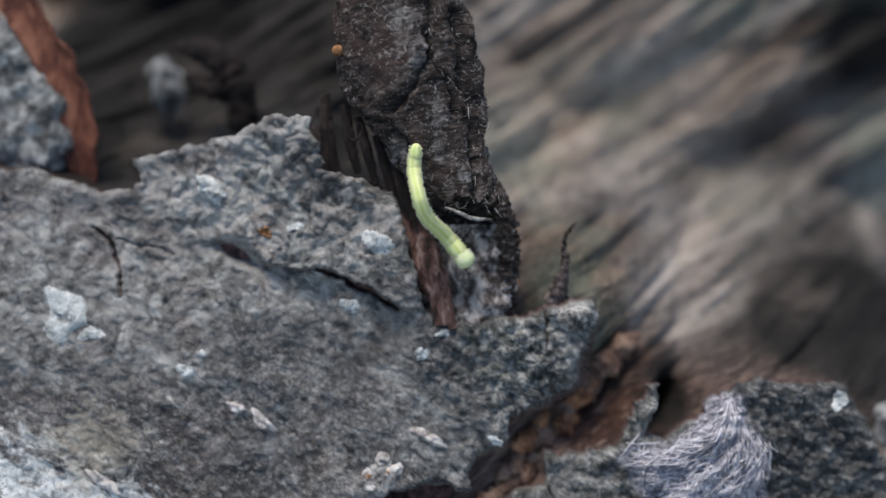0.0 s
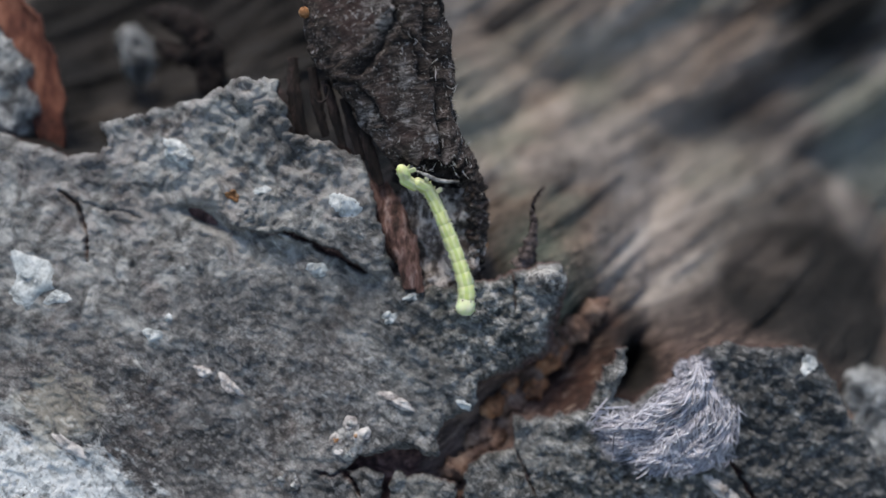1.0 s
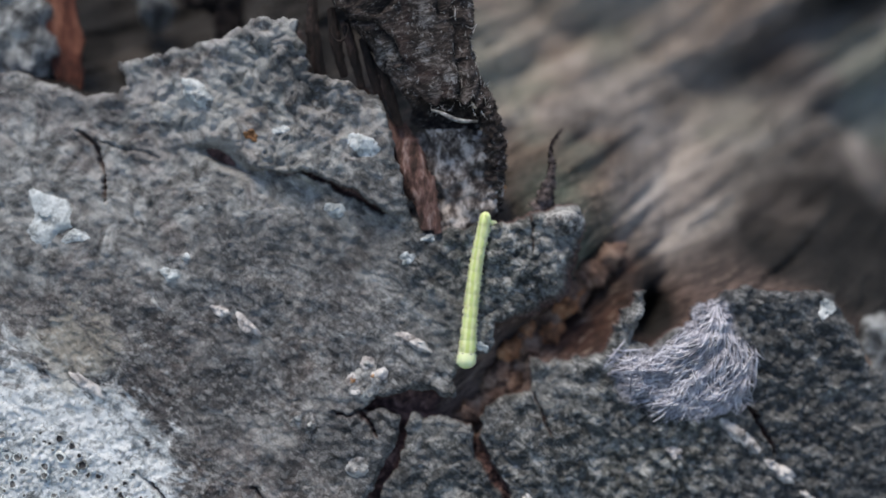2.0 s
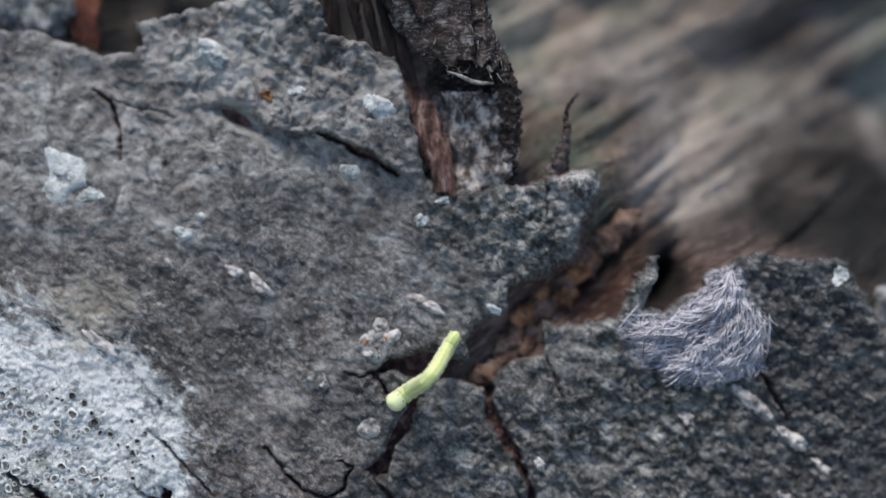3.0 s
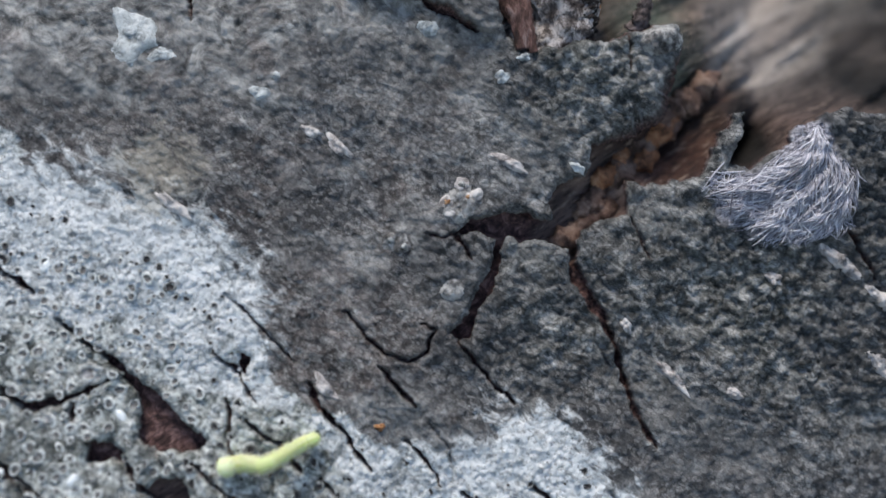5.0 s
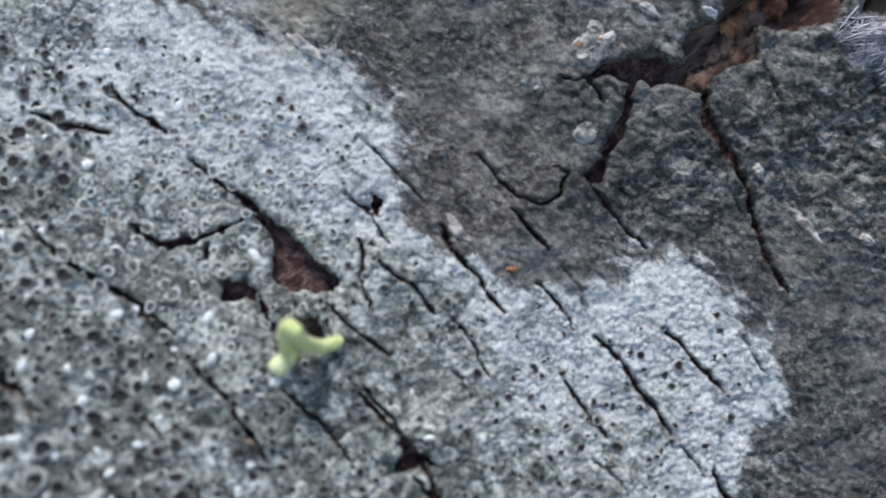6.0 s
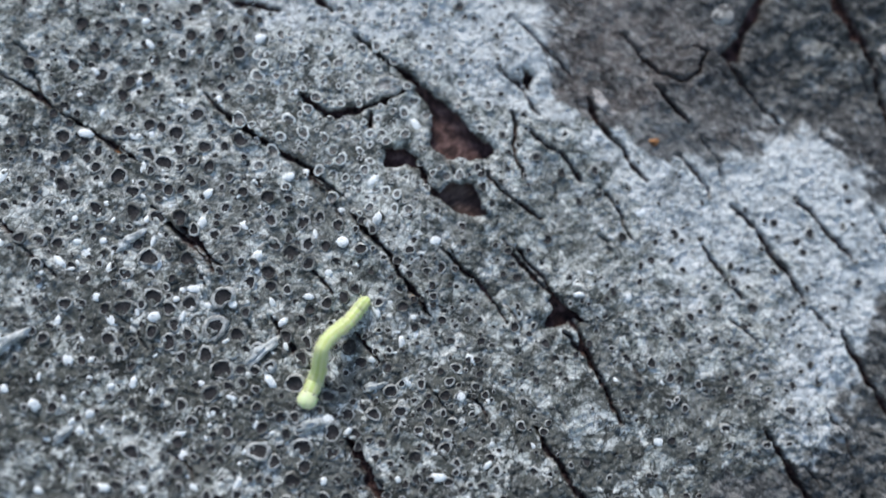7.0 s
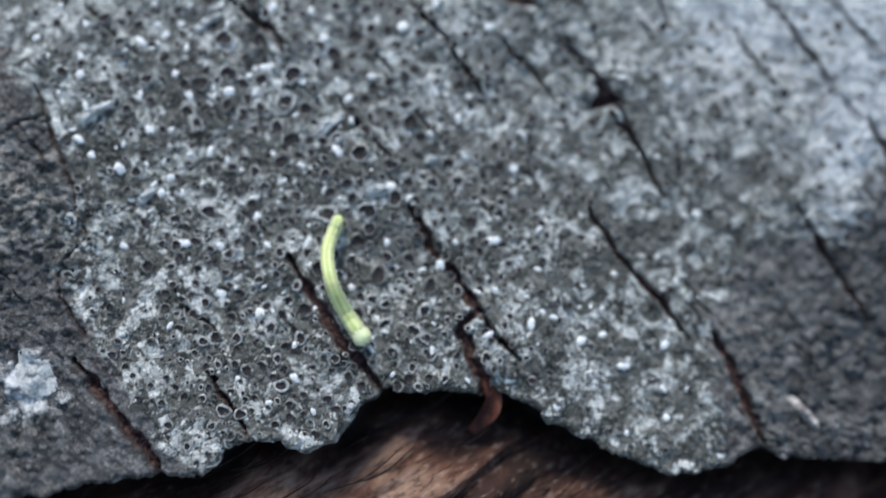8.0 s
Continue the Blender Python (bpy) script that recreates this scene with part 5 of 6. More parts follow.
# frayed fibres along the sleeve's rim and flank
rng = random.Random(77)
verts, faces = [], []
for k in range(420):
    if k < 150:
        y = rng.uniform(3, 26)
        x = float(np.interp(y, [3.2, 5.5, 8, 12.5, 16, 22, 28], [5.6, 4.9, 4.0, 3.6, 3.2, 1.5, 0.7])) + rng.uniform(-0.6, 0.1)
        way = (rng.uniform(-0.1, 0.55), rng.uniform(-0.5, 0.6), rng.uniform(0, 0.3))
        z0 = float(base(np.array(x), np.array(y))) + rng.uniform(-0.6, 0.8)
    else:
        y = rng.uniform(3.2, 27)
        c, h = float(np.interp(y, [3.2, 8, 16, 28], [2.8, 0.05, -2.9, -4.8])), float(np.interp(y, [3.2, 8, 16, 28], [2.6, 3.6, 5.8, 5.2]))
        q = rng.uniform(-0.9, 0.9)
        x = c + h * q
        way = (rng.uniform(-0.6, 0.6), rng.uniform(-0.7, 0.7), rng.uniform(0.0, 0.25))
        z0 = float(base(np.array(x), np.array(y))) - 0.25 + h * 0.52 * math.sqrt(1 - q * q)
    n, size, thin = len(verts), rng.uniform(0.7, 1.6), rng.uniform(0.03, 0.07)
    for s in (0, 0.5, 1):
        bend = 0.25 * s * s * size
        px, py, pz = x + way[0] * size * s - bend * way[1], y + way[1] * size * s + bend * way[0], z0 + way[2] * size * s
        w = thin * (1.1 - s)
        verts += [(px - w, py, pz), (px + w, py, pz), (px, py + w, pz + w)]
    for i in (0, 3):
        faces += [(n + i + a, n + i + (a + 1) % 3, n + i + 3 + (a + 1) % 3, n + i + 3 + a) for a in range(3)]
tagged(part("fibres", make_mesh("fibres", verts, faces, CORK), stub, "fine pale frayed fibres"), kind="stuff")
curl = [(-8.6 + 0.35 * math.cos(a) * (1 + a / 14) + a * 0.16, 10.3 + 0.75 * math.sin(a), 0.6 + 0.05 * a) for a in np.linspace(2.2, 8.6, 16)]
part("curled_thread", tube_mesh("curled_thread", curl, [0.10, 0.12, 0.10, 0.05], DARK, 6, 0.1, 3, 50), stub, "thin curled bark thread")
patch_me = lathe([(-0.45, 0.1), (-0.3, 0.42), (0.1, 0.5), (0.4, 0.35), (0.5, 0.08)], 10, 0.12, 5)
thing("orange_lichen", make_mesh("orange_lichen", [(-9.25 + a, 17.4 + b, 1.0 + c) for a, b, c in patch_me[0]], patch_me[1], ORANGE), "tiny orange lichen lump on the stub's flank", "lichen")
thing("orange_lichen", make_mesh("orange_lichen", [(6.5 + a, -3.0 + 1.3 * b, -3.2 + c) for a, b, c in patch_me[0]], patch_me[1], ORANGE), "tiny orange lichen lump at the foot of the stub", "lichen")

# ---- behind: strips, chunks and twigs in the shade ----
thing("bark_strip", ribbon_mesh("bark_strip", [(-42.5, 27.6, -7.0), (-39.4, 22.0, -7.0), (-36.0, 16.6, -7.2), (-34.4, 11.4, -7.4), (-34.0, 5.4, -7.8)], (3.2, 3.2, 3.4, 3.2, 2.4), 0.5, REDSTRIP, 0.22, 11), "rust-red strip of peeled inner bark", "bark")


def chunk_mesh(name, outline, z, material, seed, step_mm=0.3):
    """A broken piece of bark seen on its outer face."""
    xs, ys = zip(*outline)
    x, y = np.meshgrid(np.arange(min(xs) - 1, max(xs) + 1, step_mm), np.arange(min(ys) - 1, max(ys) + 1, step_mm))
    f = polygon_field(x + 0.5 * fbm(x / 2, y / 2, 3, seed), y + 0.5 * fbm(x / 2, y / 2, 3, seed + 3), outline)
    h = z + 0.6 * fbm(x / 5, y / 5, 3, seed + 6) + 0.25 * fbm(x / 1.1, y / 1.1, 3, seed + 8) - 2.2 * smooth(-2.0, 0.3, f) ** 2 - 3.0 * smooth(-0.3, 0.6, f)
    keep = f < 0.6
    quad = keep[:-1, :-1] & keep[1:, :-1] & keep[:-1, 1:] & keep[1:, 1:]
    index = np.arange(x.size).reshape(x.shape)
    faces = np.stack([index[:-1, :-1][quad], index[:-1, 1:][quad], index[1:, 1:][quad], index[1:, :-1][quad]], 1)
    used, faces = np.unique(faces, return_inverse=True)
    verts = np.stack([x.ravel(), y.ravel(), h.ravel()], 1)[used]
    return make_mesh(name, verts, faces.reshape(-1, 4), material)


GREYBARK = speckled("grey_bark", [(0.3, (0.04, 0.04, 0.042)), (0.45, (0.14, 0.145, 0.147)), (0.6, (0.30, 0.31, 0.31)), (0.75, (0.52, 0.53, 0.52))], 500, 0.85, 0.0006)
thing("bark_chunk", chunk_mesh("bark_chunk", [(-52, 24.5), (-42, 22.0), (-37.8, 18.2), (-35.4, 13.8), (-34.8, 9.4), (-36.4, 6.6), (-52, 6.0)], -6.0, GREYBARK, 300), "grey lichen-covered bark chunk behind the red strip", "bark")
thing("bark_chunk", chunk_mesh("bark_chunk", [(39.0, -14.5), (41.5, -14.0), (48, -16), (52, -24), (50, -34), (42, -27)], -6.5, GREYBARK, 310), "grey-violet bark chunk beside the frayed plate", "bark")
thing("lichen_fleck", chunk_mesh("lichen_fleck", [(-30.4, 18.6), (-28.8, 19.2), (-27.2, 17.6), (-26.6, 15.2), (-27.8, 13.4), (-29.6, 14.6)], -12.5, GREYBARK, 330, 0.2), "bluish grey lichen fleck in the shaded hollow", "lichen")
for k, (pts, rad) in enumerate((
        ([(-26.0, 20.0, -13.0), (-23.0, 19.2, -12.0), (-20.6, 16.8, -12.4), (-19.6, 11.6, -13.0)], (0.6, 1.5, 1.7, 1.2)),
        ([(-25.4, 17.2, -13.0), (-22.6, 15.8, -12.0), (-18.6, 16.0, -12.8)], (0.5, 1.2, 0.8)))):
    thing("dead_twig", tube_mesh("dead_twig", pts, rad, DARK, 12, 0.5, k, 40), "dark rotten twig lying in the hollow behind the bark", "twig")

MOSS = speckled("dry_moss", [(0.3, (0.02, 0.015, 0.015)), (0.5, (0.085, 0.066, 0.064)), (0.7, (0.22, 0.18, 0.175))], 900, 0.9, 0.0005)
moss = thing("dried_moss", tube_mesh("dried_moss", [(10.2, -4.9, -4.0), (10.7, -3.6, -3.4), (11.2, -1.2, -3.0), (11.0, 0.6, -3.2), (12.1, 2.4, -3.4)], (0.9, 0.7, 0.30, 0.16, 0.07), MOSS, 10, 0.6, 4, 60), "dry brown moss shoot standing at the bark's tip", "moss")
verts, faces = [], []
rng = random.Random(88)
line, _ = curve_through([(10.2, -4.9, -4.0), (10.7, -3.6, -3.4), (11.2, -1.2, -3.0), (11.0, 0.6, -3.2), (12.1, 2.4, -3.4)], 200)
for k in range(330):
    i = int(199 * rng.random() ** 1.7)
    p, a, size = line[i], rng.uniform(0, 6.28), rng.uniform(0.25, 0.75) * (1.5 - i / 160)
    d = np.array([math.cos(a) * 0.8, 0.75, math.sin(a) * 0.8])
    side = np.array([-d[1], d[0], 0.2]) * 0.14
    n = len(verts)
    verts += [tuple(p - side * 0.6), tuple(p + side * 0.6), tuple(p + d * size * 0.55 + side), tuple(p + d * size), tuple(p + d * size * 0.55 - side + np.array([0, 0, 0.05]))]
    faces += [(n, n + 1, n + 2, n + 4), (n + 4, n + 2, n + 3)]
tagged(part("moss_leaves", make_mesh("moss_leaves", verts, faces, DARK), moss), kind="stuff")

# rusty fragments of inner bark in the gap between the plates
MUCK = speckled("rotten_bark", [(0.3, (0.045, 0.027, 0.021)), (0.5, (0.175, 0.105, 0.080)), (0.7, (0.31, 0.215, 0.165))], 500, 0.85, 0.0006)
RUST = speckled("rust_fragment", [(0.3, (0.07, 0.035, 0.024)), (0.5, (0.34, 0.15, 0.075)), (0.7, (0.52, 0.30, 0.18))], 350, 0.85, 0.0006)
crumbly = random.Random(91)
for k in range(26):
    q = k / 25
    x, y = 4.8 + 12.0 * q + crumbly.uniform(-1.1, 1.1), -22.6 + 13.0 * q + crumbly.uniform(-1.1, 1.1)
    size, turn = crumbly.uniform(1.0, 2.3), crumbly.uniform(0.4, 1.2)
    z = float(base(np.array(x), np.array(y))) - 2.5 - 2.2 * q + crumbly.uniform(-0.5, 0.3)
    ends = [(x - size * math.cos(turn), y - size * math.sin(turn), z - 0.5), (x, y, z), (x + size * math.cos(turn), y + size * math.sin(turn), z - 0.6)]
    rusty = k in (7, 9, 13, 15, 19)
    thing("bark_fragment", tube_mesh("bark_fragment", ends, (0.3, crumbly.uniform(0.7, 1.3), 0.3), RUST if rusty else MUCK, 12, 0.9, k, 22, 0.6),
          "rusty orange crumb of inner bark in the gap" if rusty else "dull brown crumb of rotten bark in the gap", "bark", "bark crumbs in the gap")

# ---- frayed fibres of the torn plate and of the lower edge ----
def fibre_bundle(count, seed, origin, material, width):
    rng = random.Random(seed)
    verts, faces = [], []
    for _ in range(count):
        pts = origin(rng)
        line, _ = curve_through(pts, 12)
        n, w = len(verts), rng.uniform(*width)
        for i, p in enumerate(line):
            t = line[min(i + 1, 11)] - line[max(i - 1, 0)]
            side = np.array([-t[1], t[0], 0])
            side = side / (np.linalg.norm(side) + 1e-9) * w * (1 - 0.8 * abs(i / 11 - 0.4))
            verts += [tuple(p - side), tuple(p + side), tuple(p + np.array([0, 0, w * 1.1]))]
        for i in range(11):
            for a in range(3):
                faces.append((n + 3 * i + a, n + 3 * i + (a + 1) % 3, n + 3 * i + 3 + (a + 1) % 3, n + 3 * i + 3 + a))
    return make_mesh("fibres", verts, faces, material)


def fibre_material():
    """Torn bast: every fibre its own shade between slate and lilac white."""
    m, t, b = material("pale_fibre", 0.7)
    each = t.nodes.new("ShaderNodeNewGeometry").outputs["Random Per Island"]
    shade = ramp(t, each, [(0.0, (0.14, 0.14, 0.17)), (0.2, (0.42, 0.415, 0.475)), (0.6, (0.66, 0.65, 0.715)), (1.0, (0.84, 0.83, 0.87))])
    n = grain(t, coords(t), 700, 5, 0.7, 0.5)
    t.links.new(mix(t, calc(t, "MULTIPLY", step(t, n, 0.5, 0.38), 0.45), shade, (0.13, 0.13, 0.16)), b.inputs["Base Color"])
    relief(t, b, n, 0.0002, 0.8)
    return m


PALEFIBRE = fibre_material()


def fan_fibres(count, seed):
    """Bundles sweep down and round from the torn corner of the plate, like combed hair."""
    g = np.random.default_rng(seed)
    a, r0 = g.uniform(-2.85, -1.05, count), 10.2 * g.random(count) ** 0.6
    length, tilt, rise = g.uniform(0.8, 2.6, count), g.normal(-0.1, 0.12, count), g.random(count)
    lump = 0.5 + 0.5 * np.sin(a * 9 + 1.3 * np.sin(r0))
    s = np.array([0, 0.33, 0.66, 1])[None, :]
    r = r0[:, None] + length[:, None] * s
    b = a[:, None] + tilt[:, None] * s + 0.16 * np.sin(r0 * 0.9 + 3 * a)[:, None]
    x, y = 26.0 + r * np.cos(b), -13.2 + r * np.sin(b) * 0.95
    z, f, _ = height_at(np.stack([x.ravel(), y.ravel()], 1))
    torn = polygon_field(x, y, FRAY) + 0.7 * fbm(x / 1.5, y / 1.5, 3, 139)
    good = (f.reshape(x.shape).max(1) < -0.4) & (torn.max(1) < 0.8)
    z = z.reshape(x.shape) + 0.02 + (0.5 * lump * rise)[:, None] * np.sin(math.pi * (0.15 + 0.7 * s))
    return [list(zip(*line)) for line in zip(x[good], y[good], z[good])]


combed = iter(fan_fibres(5200, 5))
tagged(part("frayed_tissue", fibre_bundle(1500, 5, lambda rng: next(combed), PALEFIBRE, (0.025, 0.085)), bark, "pale lilac frayed fibres of torn bark"), kind="stuff")


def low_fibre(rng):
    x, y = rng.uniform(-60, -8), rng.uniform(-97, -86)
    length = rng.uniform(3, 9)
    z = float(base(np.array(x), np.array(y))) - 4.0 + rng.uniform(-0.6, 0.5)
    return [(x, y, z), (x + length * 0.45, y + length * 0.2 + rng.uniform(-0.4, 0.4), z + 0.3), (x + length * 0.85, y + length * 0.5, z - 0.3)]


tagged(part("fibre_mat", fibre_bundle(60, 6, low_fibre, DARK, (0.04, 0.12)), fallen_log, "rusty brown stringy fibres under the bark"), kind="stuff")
part("phloem_strip", ribbon_mesh("phloem_strip", [(x, y, float(base(np.array(x), np.array(y))) + d) for x, y, d in ((-32.9, -80.4, -1.4), (-31.8, -82.8, -0.7), (-31.6, -84.8, -1.6), (-33.4, -87.2, -3.6))], (0.6, 1.3, 1.7, 0.8), 0.3, REDSTRIP, 0.2, 31), fallen_log, "orange-brown torn strip of inner bark")


# ---- the looper ----
LENGTH, PIECES = 13.4, 13


def looper_material(name="looper_skin", pale=0.0):
    m, t, b = material(name, 0.6)
    c = t.nodes.new("ShaderNodeTexCoord")
    s = t.nodes.new("ShaderNodeSeparateXYZ")
    t.links.new(c.outputs["Object"], s.inputs[0])
    angle = calc(t, "ABSOLUTE", calc(t, "ARCTAN2", s.outputs["Y"], s.outputs["Z"]))
    n = grain(t, c.outputs["Object"], 2500, 3, 0.6)
    wobble = calc(t, "ADD", angle, calc(t, "MULTIPLY", calc(t, "SUBTRACT", n, 0.5), 0.25))
    stripe = ramp(t, calc(t, "DIVIDE", wobble, 3.2), [(0.0, (0.58, 0.67, 0.25)), (0.05, (0.59, 0.68, 0.26)), (0.10, (0.73, 0.79, 0.42)), (0.17, (0.72, 0.78, 0.41)), (0.23, (0.66, 0.74, 0.32)), (0.36, (0.68, 0.76, 0.35)), (0.42, (0.78, 0.83, 0.50)), (0.50, (0.68, 0.75, 0.37)), (1.0, (0.66, 0.73, 0.38))])
    t.links.new(mix(t, pale, stripe, (0.74, 0.80, 0.52)), b.inputs["Base Color"])
    b.inputs["Subsurface Weight"].default_value = 0.5
    b.inputs["Subsurface Radius"].default_value = (0.0006, 0.0008, 0.0003)
    b.inputs["Subsurface Scale"].default_value = 1.0
    relief(t, b, n, 0.00008, 0.6)
    return m


SKIN, HEAD_SKIN = looper_material(), looper_material("looper_head", 0.8)


def looper_radius(s):
    """Radius along the body, tail to head."""
    return float(np.interp(s, [0, 0.06, 0.3, 0.7, 0.9, 1.0], [0.52, 0.58, 0.60, 0.66, 0.76, 0.84]))


caterpillar = thing("caterpillar", None, "pale green striped looper caterpillar crawling over the bark", "caterpillar")
segments = []
step_len = LENGTH / PIECES
for i in range(PIECES):
    s = (i + 0.5) / PIECES
    r, h = looper_radius(s), step_len * 0.5
    if i == PIECES - 1:
        prof = [(-h * 1.6, r * 0.6), (-h * 1.1, r * 0.86), (-h * 0.4, r * 1.04), (h * 0.3, r * 1.09), (h * 0.9, r * 1.02), (h * 1.35, r * 0.78), (h * 1.65, r * 0.45), (h * 1.75, r * 0.12)]
    elif i == 0:
        prof = [(-h * 1.5, r * 0.2), (-h * 1.3, r * 0.55), (-h * 0.9, r * 0.85), (0, r), (h, r), (h * 1.6, r * 0.6)]
    else:
        prof = [(-h * 1.7, r * 0.5), (-h * 1.45, r * 0.82), (-h * 1.1, r * 0.935), (-h * 0.6, r * 0.965), (h * 0.0, r * 0.975), (h * 0.6, r * 0.965), (h * 1.1, r * 0.935), (h * 1.45, r * 0.85), (h * 1.7, r * 0.5)]
    vs, fs = lathe(prof, 22, 0.006, i)
    seg = part("head" if i == PIECES - 1 else "body_segment", make_mesh("looper_segment", vs, fs, HEAD_SKIN if i == PIECES - 1 else SKIN), caterpillar, "rounded pale head" if i == PIECES - 1 else "")
    segments.append(seg)
    # small pale warts with fine bristles
    wv, wf = [], []
    wr = random.Random(400 + i)
    for _ in range(34):
        a, x = wr.choice((-1, 1)) * wr.gauss(1.35, 0.4), wr.uniform(-h, h)
        d = np.array([wr.uniform(-0.15, 0.15), math.sin(a), math.cos(a) * 0.94])
        p, size, thin = np.array([x, 0, 0]) + d * r * 0.97 * np.array([0, 1, 1]), wr.uniform(0.06, 0.22), wr.uniform(0.07, 0.15)
        s1, n = np.array([1.0, 0, 0]) * thin, len(wv)
        s2 = np.cross(d, s1)
        wv += [tuple(p + s1), tuple(p - 0.5 * s1 + 0.87 * s2), tuple(p - 0.5 * s1 - 0.87 * s2), tuple(p + d * size)]
        wf += [(n, n + 1, n + 3), (n + 1, n + 2, n + 3), (n + 2, n, n + 3)]
    tagged(part("bristles", make_mesh("bristles", wv, wf, SKIN), seg), kind="stuff")
    if i == PIECES - 1:
        for side in (-1, 1):
            ev, ef = lathe([(-0.055, 0.015), (-0.03, 0.05), (0.03, 0.05), (0.055, 0.015)], 8)
            part("eye_spot", make_mesh("eye_spot", [(x - h * 0.9, y + side * r * 0.45, z + r * 0.86) for x, y, z in ev], ef, DISC), seg, "tiny black eye spot")
    # short stubby legs: true legs behind the head, prolegs at the tail
    if i in (0, 2, 3) or i in (PIECES - 2, PIECES - 3, PIECES - 4):
        size = 1.1 if i < 4 else 0.5
        for side in (-1, 1):
            lv, lf = lathe([(0, 0.20 * size + 0.08), (0.35 * size + 0.15, 0.17 * size + 0.06), (0.62 * size + 0.2, 0.2 * size + 0.04), (0.7 * size + 0.25, 0.1 * size)], 8)
            lv = [(vy * 0.9 + (0.1 if i < 4 else -0.1), side * (r * 0.40 + vx * 0.28), -r * 0.5 - vx * 0.75 + vz * 0.4) for vx, vy, vz in lv]
            part("proleg" if i < 4 else "leg", make_mesh("leg", lv, lf, SKIN), seg)


def body_line(points):
    """The looper's spine: on the bark along the given line, arched away from it where the line is shorter than the body."""
    flat, length = curve_through(points, 121)
    s = np.linspace(0, 1, 121)
    ground = base(flat[:, 0], flat[:, 1]) + 0.75 + 1.9 * smooth(1, 6, flat[:, 1])
    arch = np.sin(math.pi * np.clip((s - 0.12) / 0.70, 0, 1)) ** 2
    low, high = 0.0, 9.0
    for _ in range(24):
        h = (low + high) / 2
        line = np.column_stack([flat, ground + h * arch])
        low, high = (h, high) if np.linalg.norm(np.diff(line, axis=0), axis=1).sum() < LENGTH else (low, h)
    return curve_through(np.column_stack([flat, ground + low * arch])[::6], 2 * PIECES + 1)[0]


def motions():
    crawl = []

    def at(t, *points):
        lean = float(np.interp(t, [0.5, 0.6, 0.8, 0.9, 1.6, 1.7, 1.8, 1.9, 2.1, 2.2], [12, 12, 12, 75, 75, 40, 40, 50, 40, 0]))
        crawl.append((t, body_line(points), lean))

    at(0.0, (-2.3, 8.9), (-2.5, 7.0), (-2.1, 4.8), (-1.4, 2.8), (0.3, 1.1), (2.2, -1.2))
    at(0.1, (-2.1, 9.1), (-1.8, 5.5), (-0.1, 2.6), (2.4, 0.8), (4.3, -0.7))
    at(0.2, (-2.3, 9.1), (-2.0, 5.5), (-0.5, 2.4), (1.5, 1.3), (3.2, 0.4))
    at(0.3, (-2.3, 9.1), (-1.8, 5.8), (-0.3, 3.4), (1.9, 2.2), (4.2, 1.3))
    at(0.4, (-2.2, 9.2), (-1.6, 6.1), (0.1, 3.3), (2.3, 2.2), (4.6, 1.9))
    at(0.5, (-2.5, 8.9), (-1.9, 5.9), (-0.4, 3.4), (1.8, 2.1), (4.7, 1.8))
    at(0.6, (-3.5, 1.4), (-0.8, 0.3), (1.5, -1.8), (2.9, -0.7), (3.5, 0.9), (4.8, 1.3))
    at(0.7, (-1.0, 2.3), (0.7, 0.9), (2.5, -0.7), (3.1, -2.3), (4.1, -0.9), (5.2, 0.5))
    at(0.8, (-0.4, 1.9), (1.3, 0.4), (2.5, -1.1), (3.2, -3.0), (4.2, -1.6), (5.8, -0.4))
    at(0.9, (-1.0, 5.1), (0.2, 3.5), (1.9, 2.7), (3.5, -1.5), (4.7, -5.2), (4.9, -8.2))
    at(1.0, (-0.8, 3.9), (-0.1, 2.6), (1.5, 2.0), (3.2, -1.5), (4.6, -5.4), (5.0, -7.4), (4.8, -8.9))
    at(1.1, (-0.2, 3.5), (0.6, 2.3), (2.2, 1.3), (3.6, -2.4), (4.7, -6.1), (4.7, -8.9))
    at(1.2, (0.1, 3.3), (1.2, 1.6), (2.4, 0.3), (3.6, -3.1), (4.9, -6.5), (5.0, -9.6))
    at(1.3, (0.2, 3.6), (1.5, 2.4), (2.7, 1.1), (3.0, -2.2), (4.0, -6.3), (5.0, -9.6))
    at(1.5, (0.2, 3.6), (1.9, 2.2), (3.2, 1.1), (4.0, -2.9), (4.9, -6.9), (4.6, -10.1))
    at(1.6, (0.1, 1.8), (2.3, 0.5), (3.6, -4.1), (4.6, -8.8), (4.3, -11.2))
    at(1.7, (4.3, -6.1), (3.8, -8.6), (4.0, -10.6), (4.2, -12.5))
    at(1.8, (4.0, -7.8), (3.7, -10.5), (3.9, -13.6))
    at(1.9, (5.0, -5.0), (4.2, -9.0), (3.9, -13.7), (3.9, -18.6))
    at(2.0, (5.1, -5.5), (4.2, -10.5), (3.7, -15.1), (3.4, -18.8))
    at(2.1, (3.3, -7.4), (3.1, -11.0), (3.1, -15.7), (3.5, -19.3))
    at(2.2, (3.7, -11.1), (3.1, -14.3), (3.0, -17.0), (3.4, -19.1))
    at(2.4, (3.6, -13.5), (2.2, -20.0), (-0.5, -25.2))
    at(2.7, (2.6, -17.5), (0.5, -22.0), (-2.8, -26.0))
    at(3.0, (1.4, -19.5), (-0.8, -22.8), (-4.2, -25.8))
    at(3.3, (0.2, -20.4), (-1.5, -22.3), (-3.5, -23.4), (-4.8, -25.1))
    at(3.4, (0.1, -20.8), (-3.6, -24.2), (-8.6, -28.0))
    at(3.5, (0.3, -20.6), (-4.7, -25.0), (-10.2, -29.7))
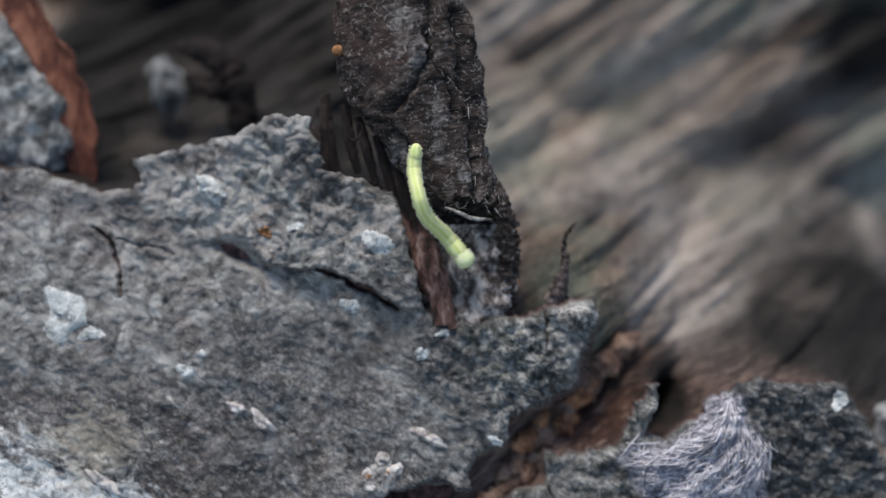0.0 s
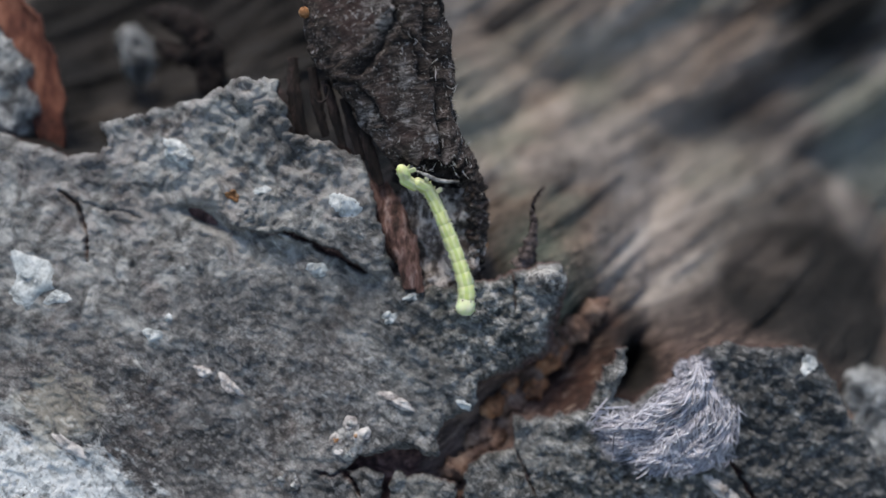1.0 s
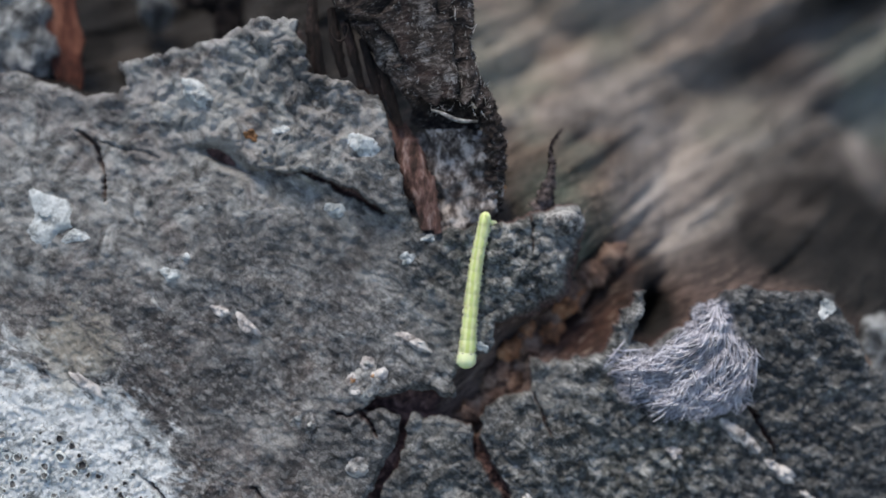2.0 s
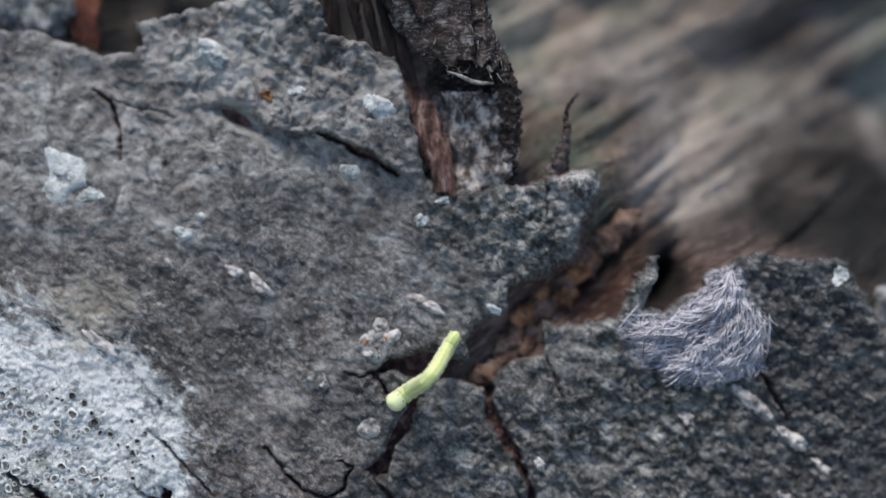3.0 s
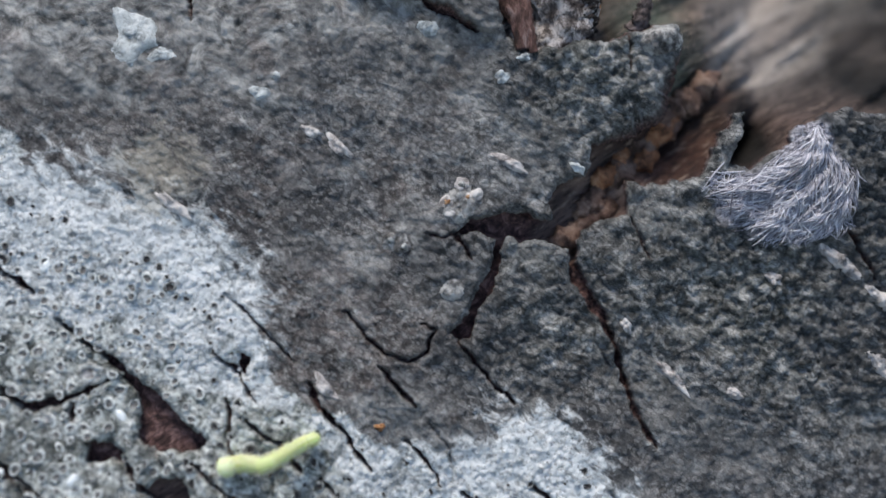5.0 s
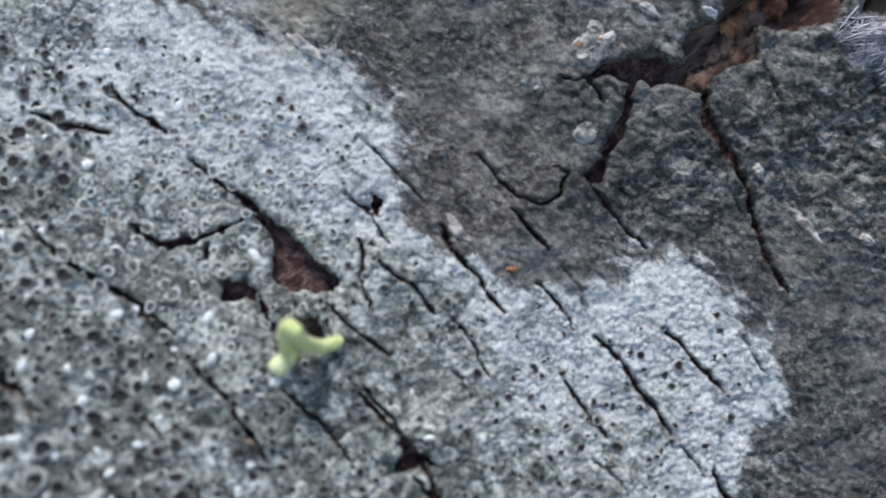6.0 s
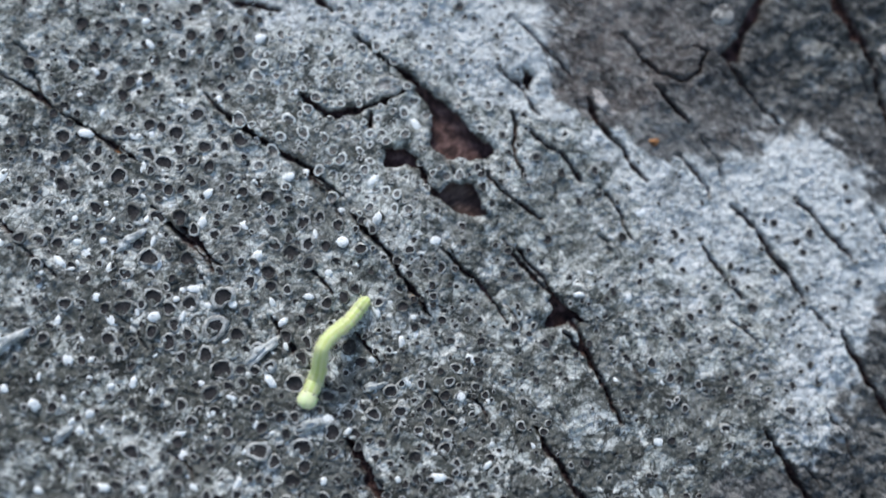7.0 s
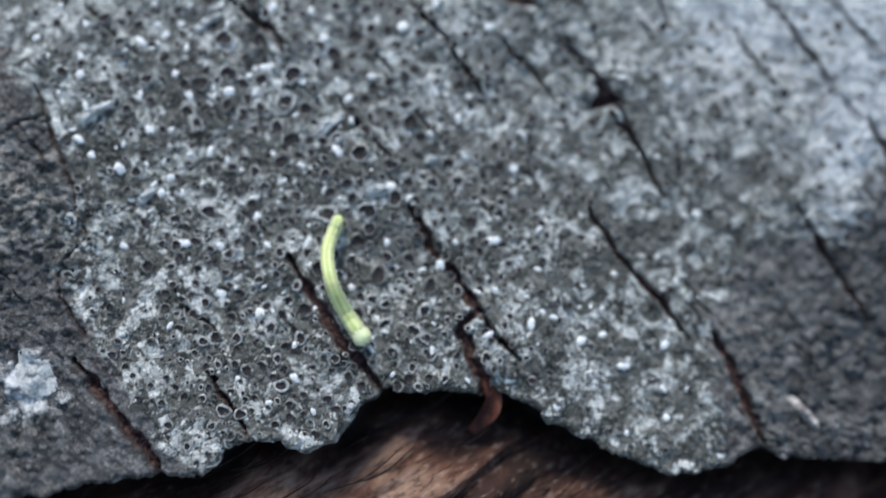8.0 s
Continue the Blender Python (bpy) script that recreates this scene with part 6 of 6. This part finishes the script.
    at(3.6, (-1.9, -22.3), (-6.0, -26.1), (-8.6, -28.7), (-10.5, -30.5))
    at(3.7, (-5.6, -27.8), (-8.0, -29.5), (-10.5, -32.4))
    at(3.8, (-6.3, -28.5), (-9.9, -31.0), (-14.1, -33.9))
    at(3.9, (-6.2, -26.5), (-10.7, -30.4), (-16.2, -36.0))
    at(4.0, (-8.9, -27.6), (-11.3, -29.5), (-13.3, -30.7), (-14.2, -32.9), (-16.0, -35.4))
    at(4.2, (-12.0, -31.0), (-15.9, -34.1), (-18.6, -38.7))
    at(4.4, (-14.6, -36.4), (-16.2, -37.4), (-18.4, -39.2))
    at(4.7, (-14.8, -36.0), (-18.6, -39.0), (-23.4, -41.6))
    at(4.9, (-16.6, -39.0), (-20.4, -41.0), (-24.6, -42.4))
    at(5.1, (-19.0, -41.6), (-22.6, -42.8), (-27.0, -43.8))
    at(5.3, (-20.0, -42.7), (-24.0, -44.6), (-27.8, -45.1), (-31.4, -46.1))
    at(5.4, (-19.6, -43.9), (-23.9, -46.0), (-28.4, -48.8))
    at(5.5, (-19.8, -42.6), (-25.0, -45.1), (-30.3, -49.1))
    at(5.6, (-19.0, -42.6), (-24.7, -45.5), (-29.9, -46.8))
    at(5.7, (-17.4, -43.4), (-23.0, -45.5), (-28.9, -47.7))
    at(5.8, (-17.1, -42.9), (-22.6, -44.9), (-28.5, -47.2))
    at(5.9, (-24.0, -43.8), (-26.1, -42.9), (-27.8, -44.6), (-30.1, -46.1))
    at(6.0, (-26.9, -45.7), (-28.2, -46.2), (-29.6, -45.8), (-30.7, -44.3), (-31.2, -45.5), (-31.1, -46.9), (-32.2, -48.2))
    at(6.1, (-26.3, -46.3), (-31.6, -47.8), (-33.3, -49.5), (-35.8, -51.4))
    at(6.2, (-25.0, -47.2), (-29.1, -49.2), (-32.5, -52.1), (-34.7, -55.2))
    at(6.3, (-26.6, -46.6), (-30.8, -49.6), (-33.8, -53.1), (-35.7, -55.4))
    at(6.4, (-31.6, -50.5), (-34.6, -51.8), (-35.4, -53.6), (-36.5, -55.3))
    at(6.5, (-32.2, -49.2), (-33.9, -50.3), (-35.5, -50.7), (-36.1, -51.7), (-36.2, -52.8), (-37.0, -54.0))
    at(6.6, (-32.5, -49.1), (-35.7, -51.1), (-38.3, -53.1), (-40.4, -55.3))
    at(6.7, (-32.6, -49.6), (-36.8, -53.8), (-41.2, -58.9))
    at(6.8, (-34.8, -51.8), (-38.2, -54.8), (-41.5, -58.7))
    at(6.9, (-39.0, -53.6), (-40.6, -55.3), (-42.2, -58.5))
    at(7.0, (-38.2, -54.4), (-39.7, -56.3), (-41.4, -58.0), (-42.2, -60.7), (-43.2, -63.4))
    at(7.1, (-36.7, -55.8), (-39.3, -59.7), (-42.0, -65.1))
    at(7.2, (-37.7, -57.3), (-40.8, -61.8), (-42.5, -67.4))
    at(7.3, (-42.0, -62.0), (-42.6, -64.5), (-43.2, -68.1))
    at(7.4, (-42.9, -61.4), (-43.7, -64.5), (-44.1, -68.7))
    at(7.5, (-43.1, -60.5), (-44.6, -65.9), (-46.2, -72.4))
    at(7.6, (-43.7, -59.7), (-45.6, -66.0), (-47.3, -72.4))
    at(7.7, (-45.7, -67.8), (-46.7, -70.8), (-47.5, -74.7))
    at(7.8, (-45.6, -68.0), (-46.4, -71.2), (-47.1, -73.9))
    at(7.9, (-46.0, -67.5), (-46.6, -70.8), (-46.6, -74.7))
    at(8.0, (-45.9, -67.7), (-46.7, -71.0), (-45.3, -75.6), (-43.2, -78.7))
    whole, rows = [], [[] for _ in segments]
    for t, line, lean in crawl:
        middle = line[PIECES]
        whole.append((t, CHART @ pose(*(middle * MM))))
        for i in range(PIECES):
            x = Vector(line[2 * i + 2] - line[2 * i]).normalized()
            y = Vector((0, 0, 1)).cross(x)
            y = (y if y.length > 0.05 else Vector((0, 1, 0))).normalized()
            m = Matrix((x, y, x.cross(y))).transposed().to_4x4()
            m = m @ pose(0, 0, 0, lean * max(0.0, 1 - i / 8))
            m.translation = Vector(line[2 * i + 1] - middle) * MM
            rows[i].append((t, m))
    walk(caterpillar, whole)
    for seg, r in zip(segments, rows):
        walk(seg, r)


motions()
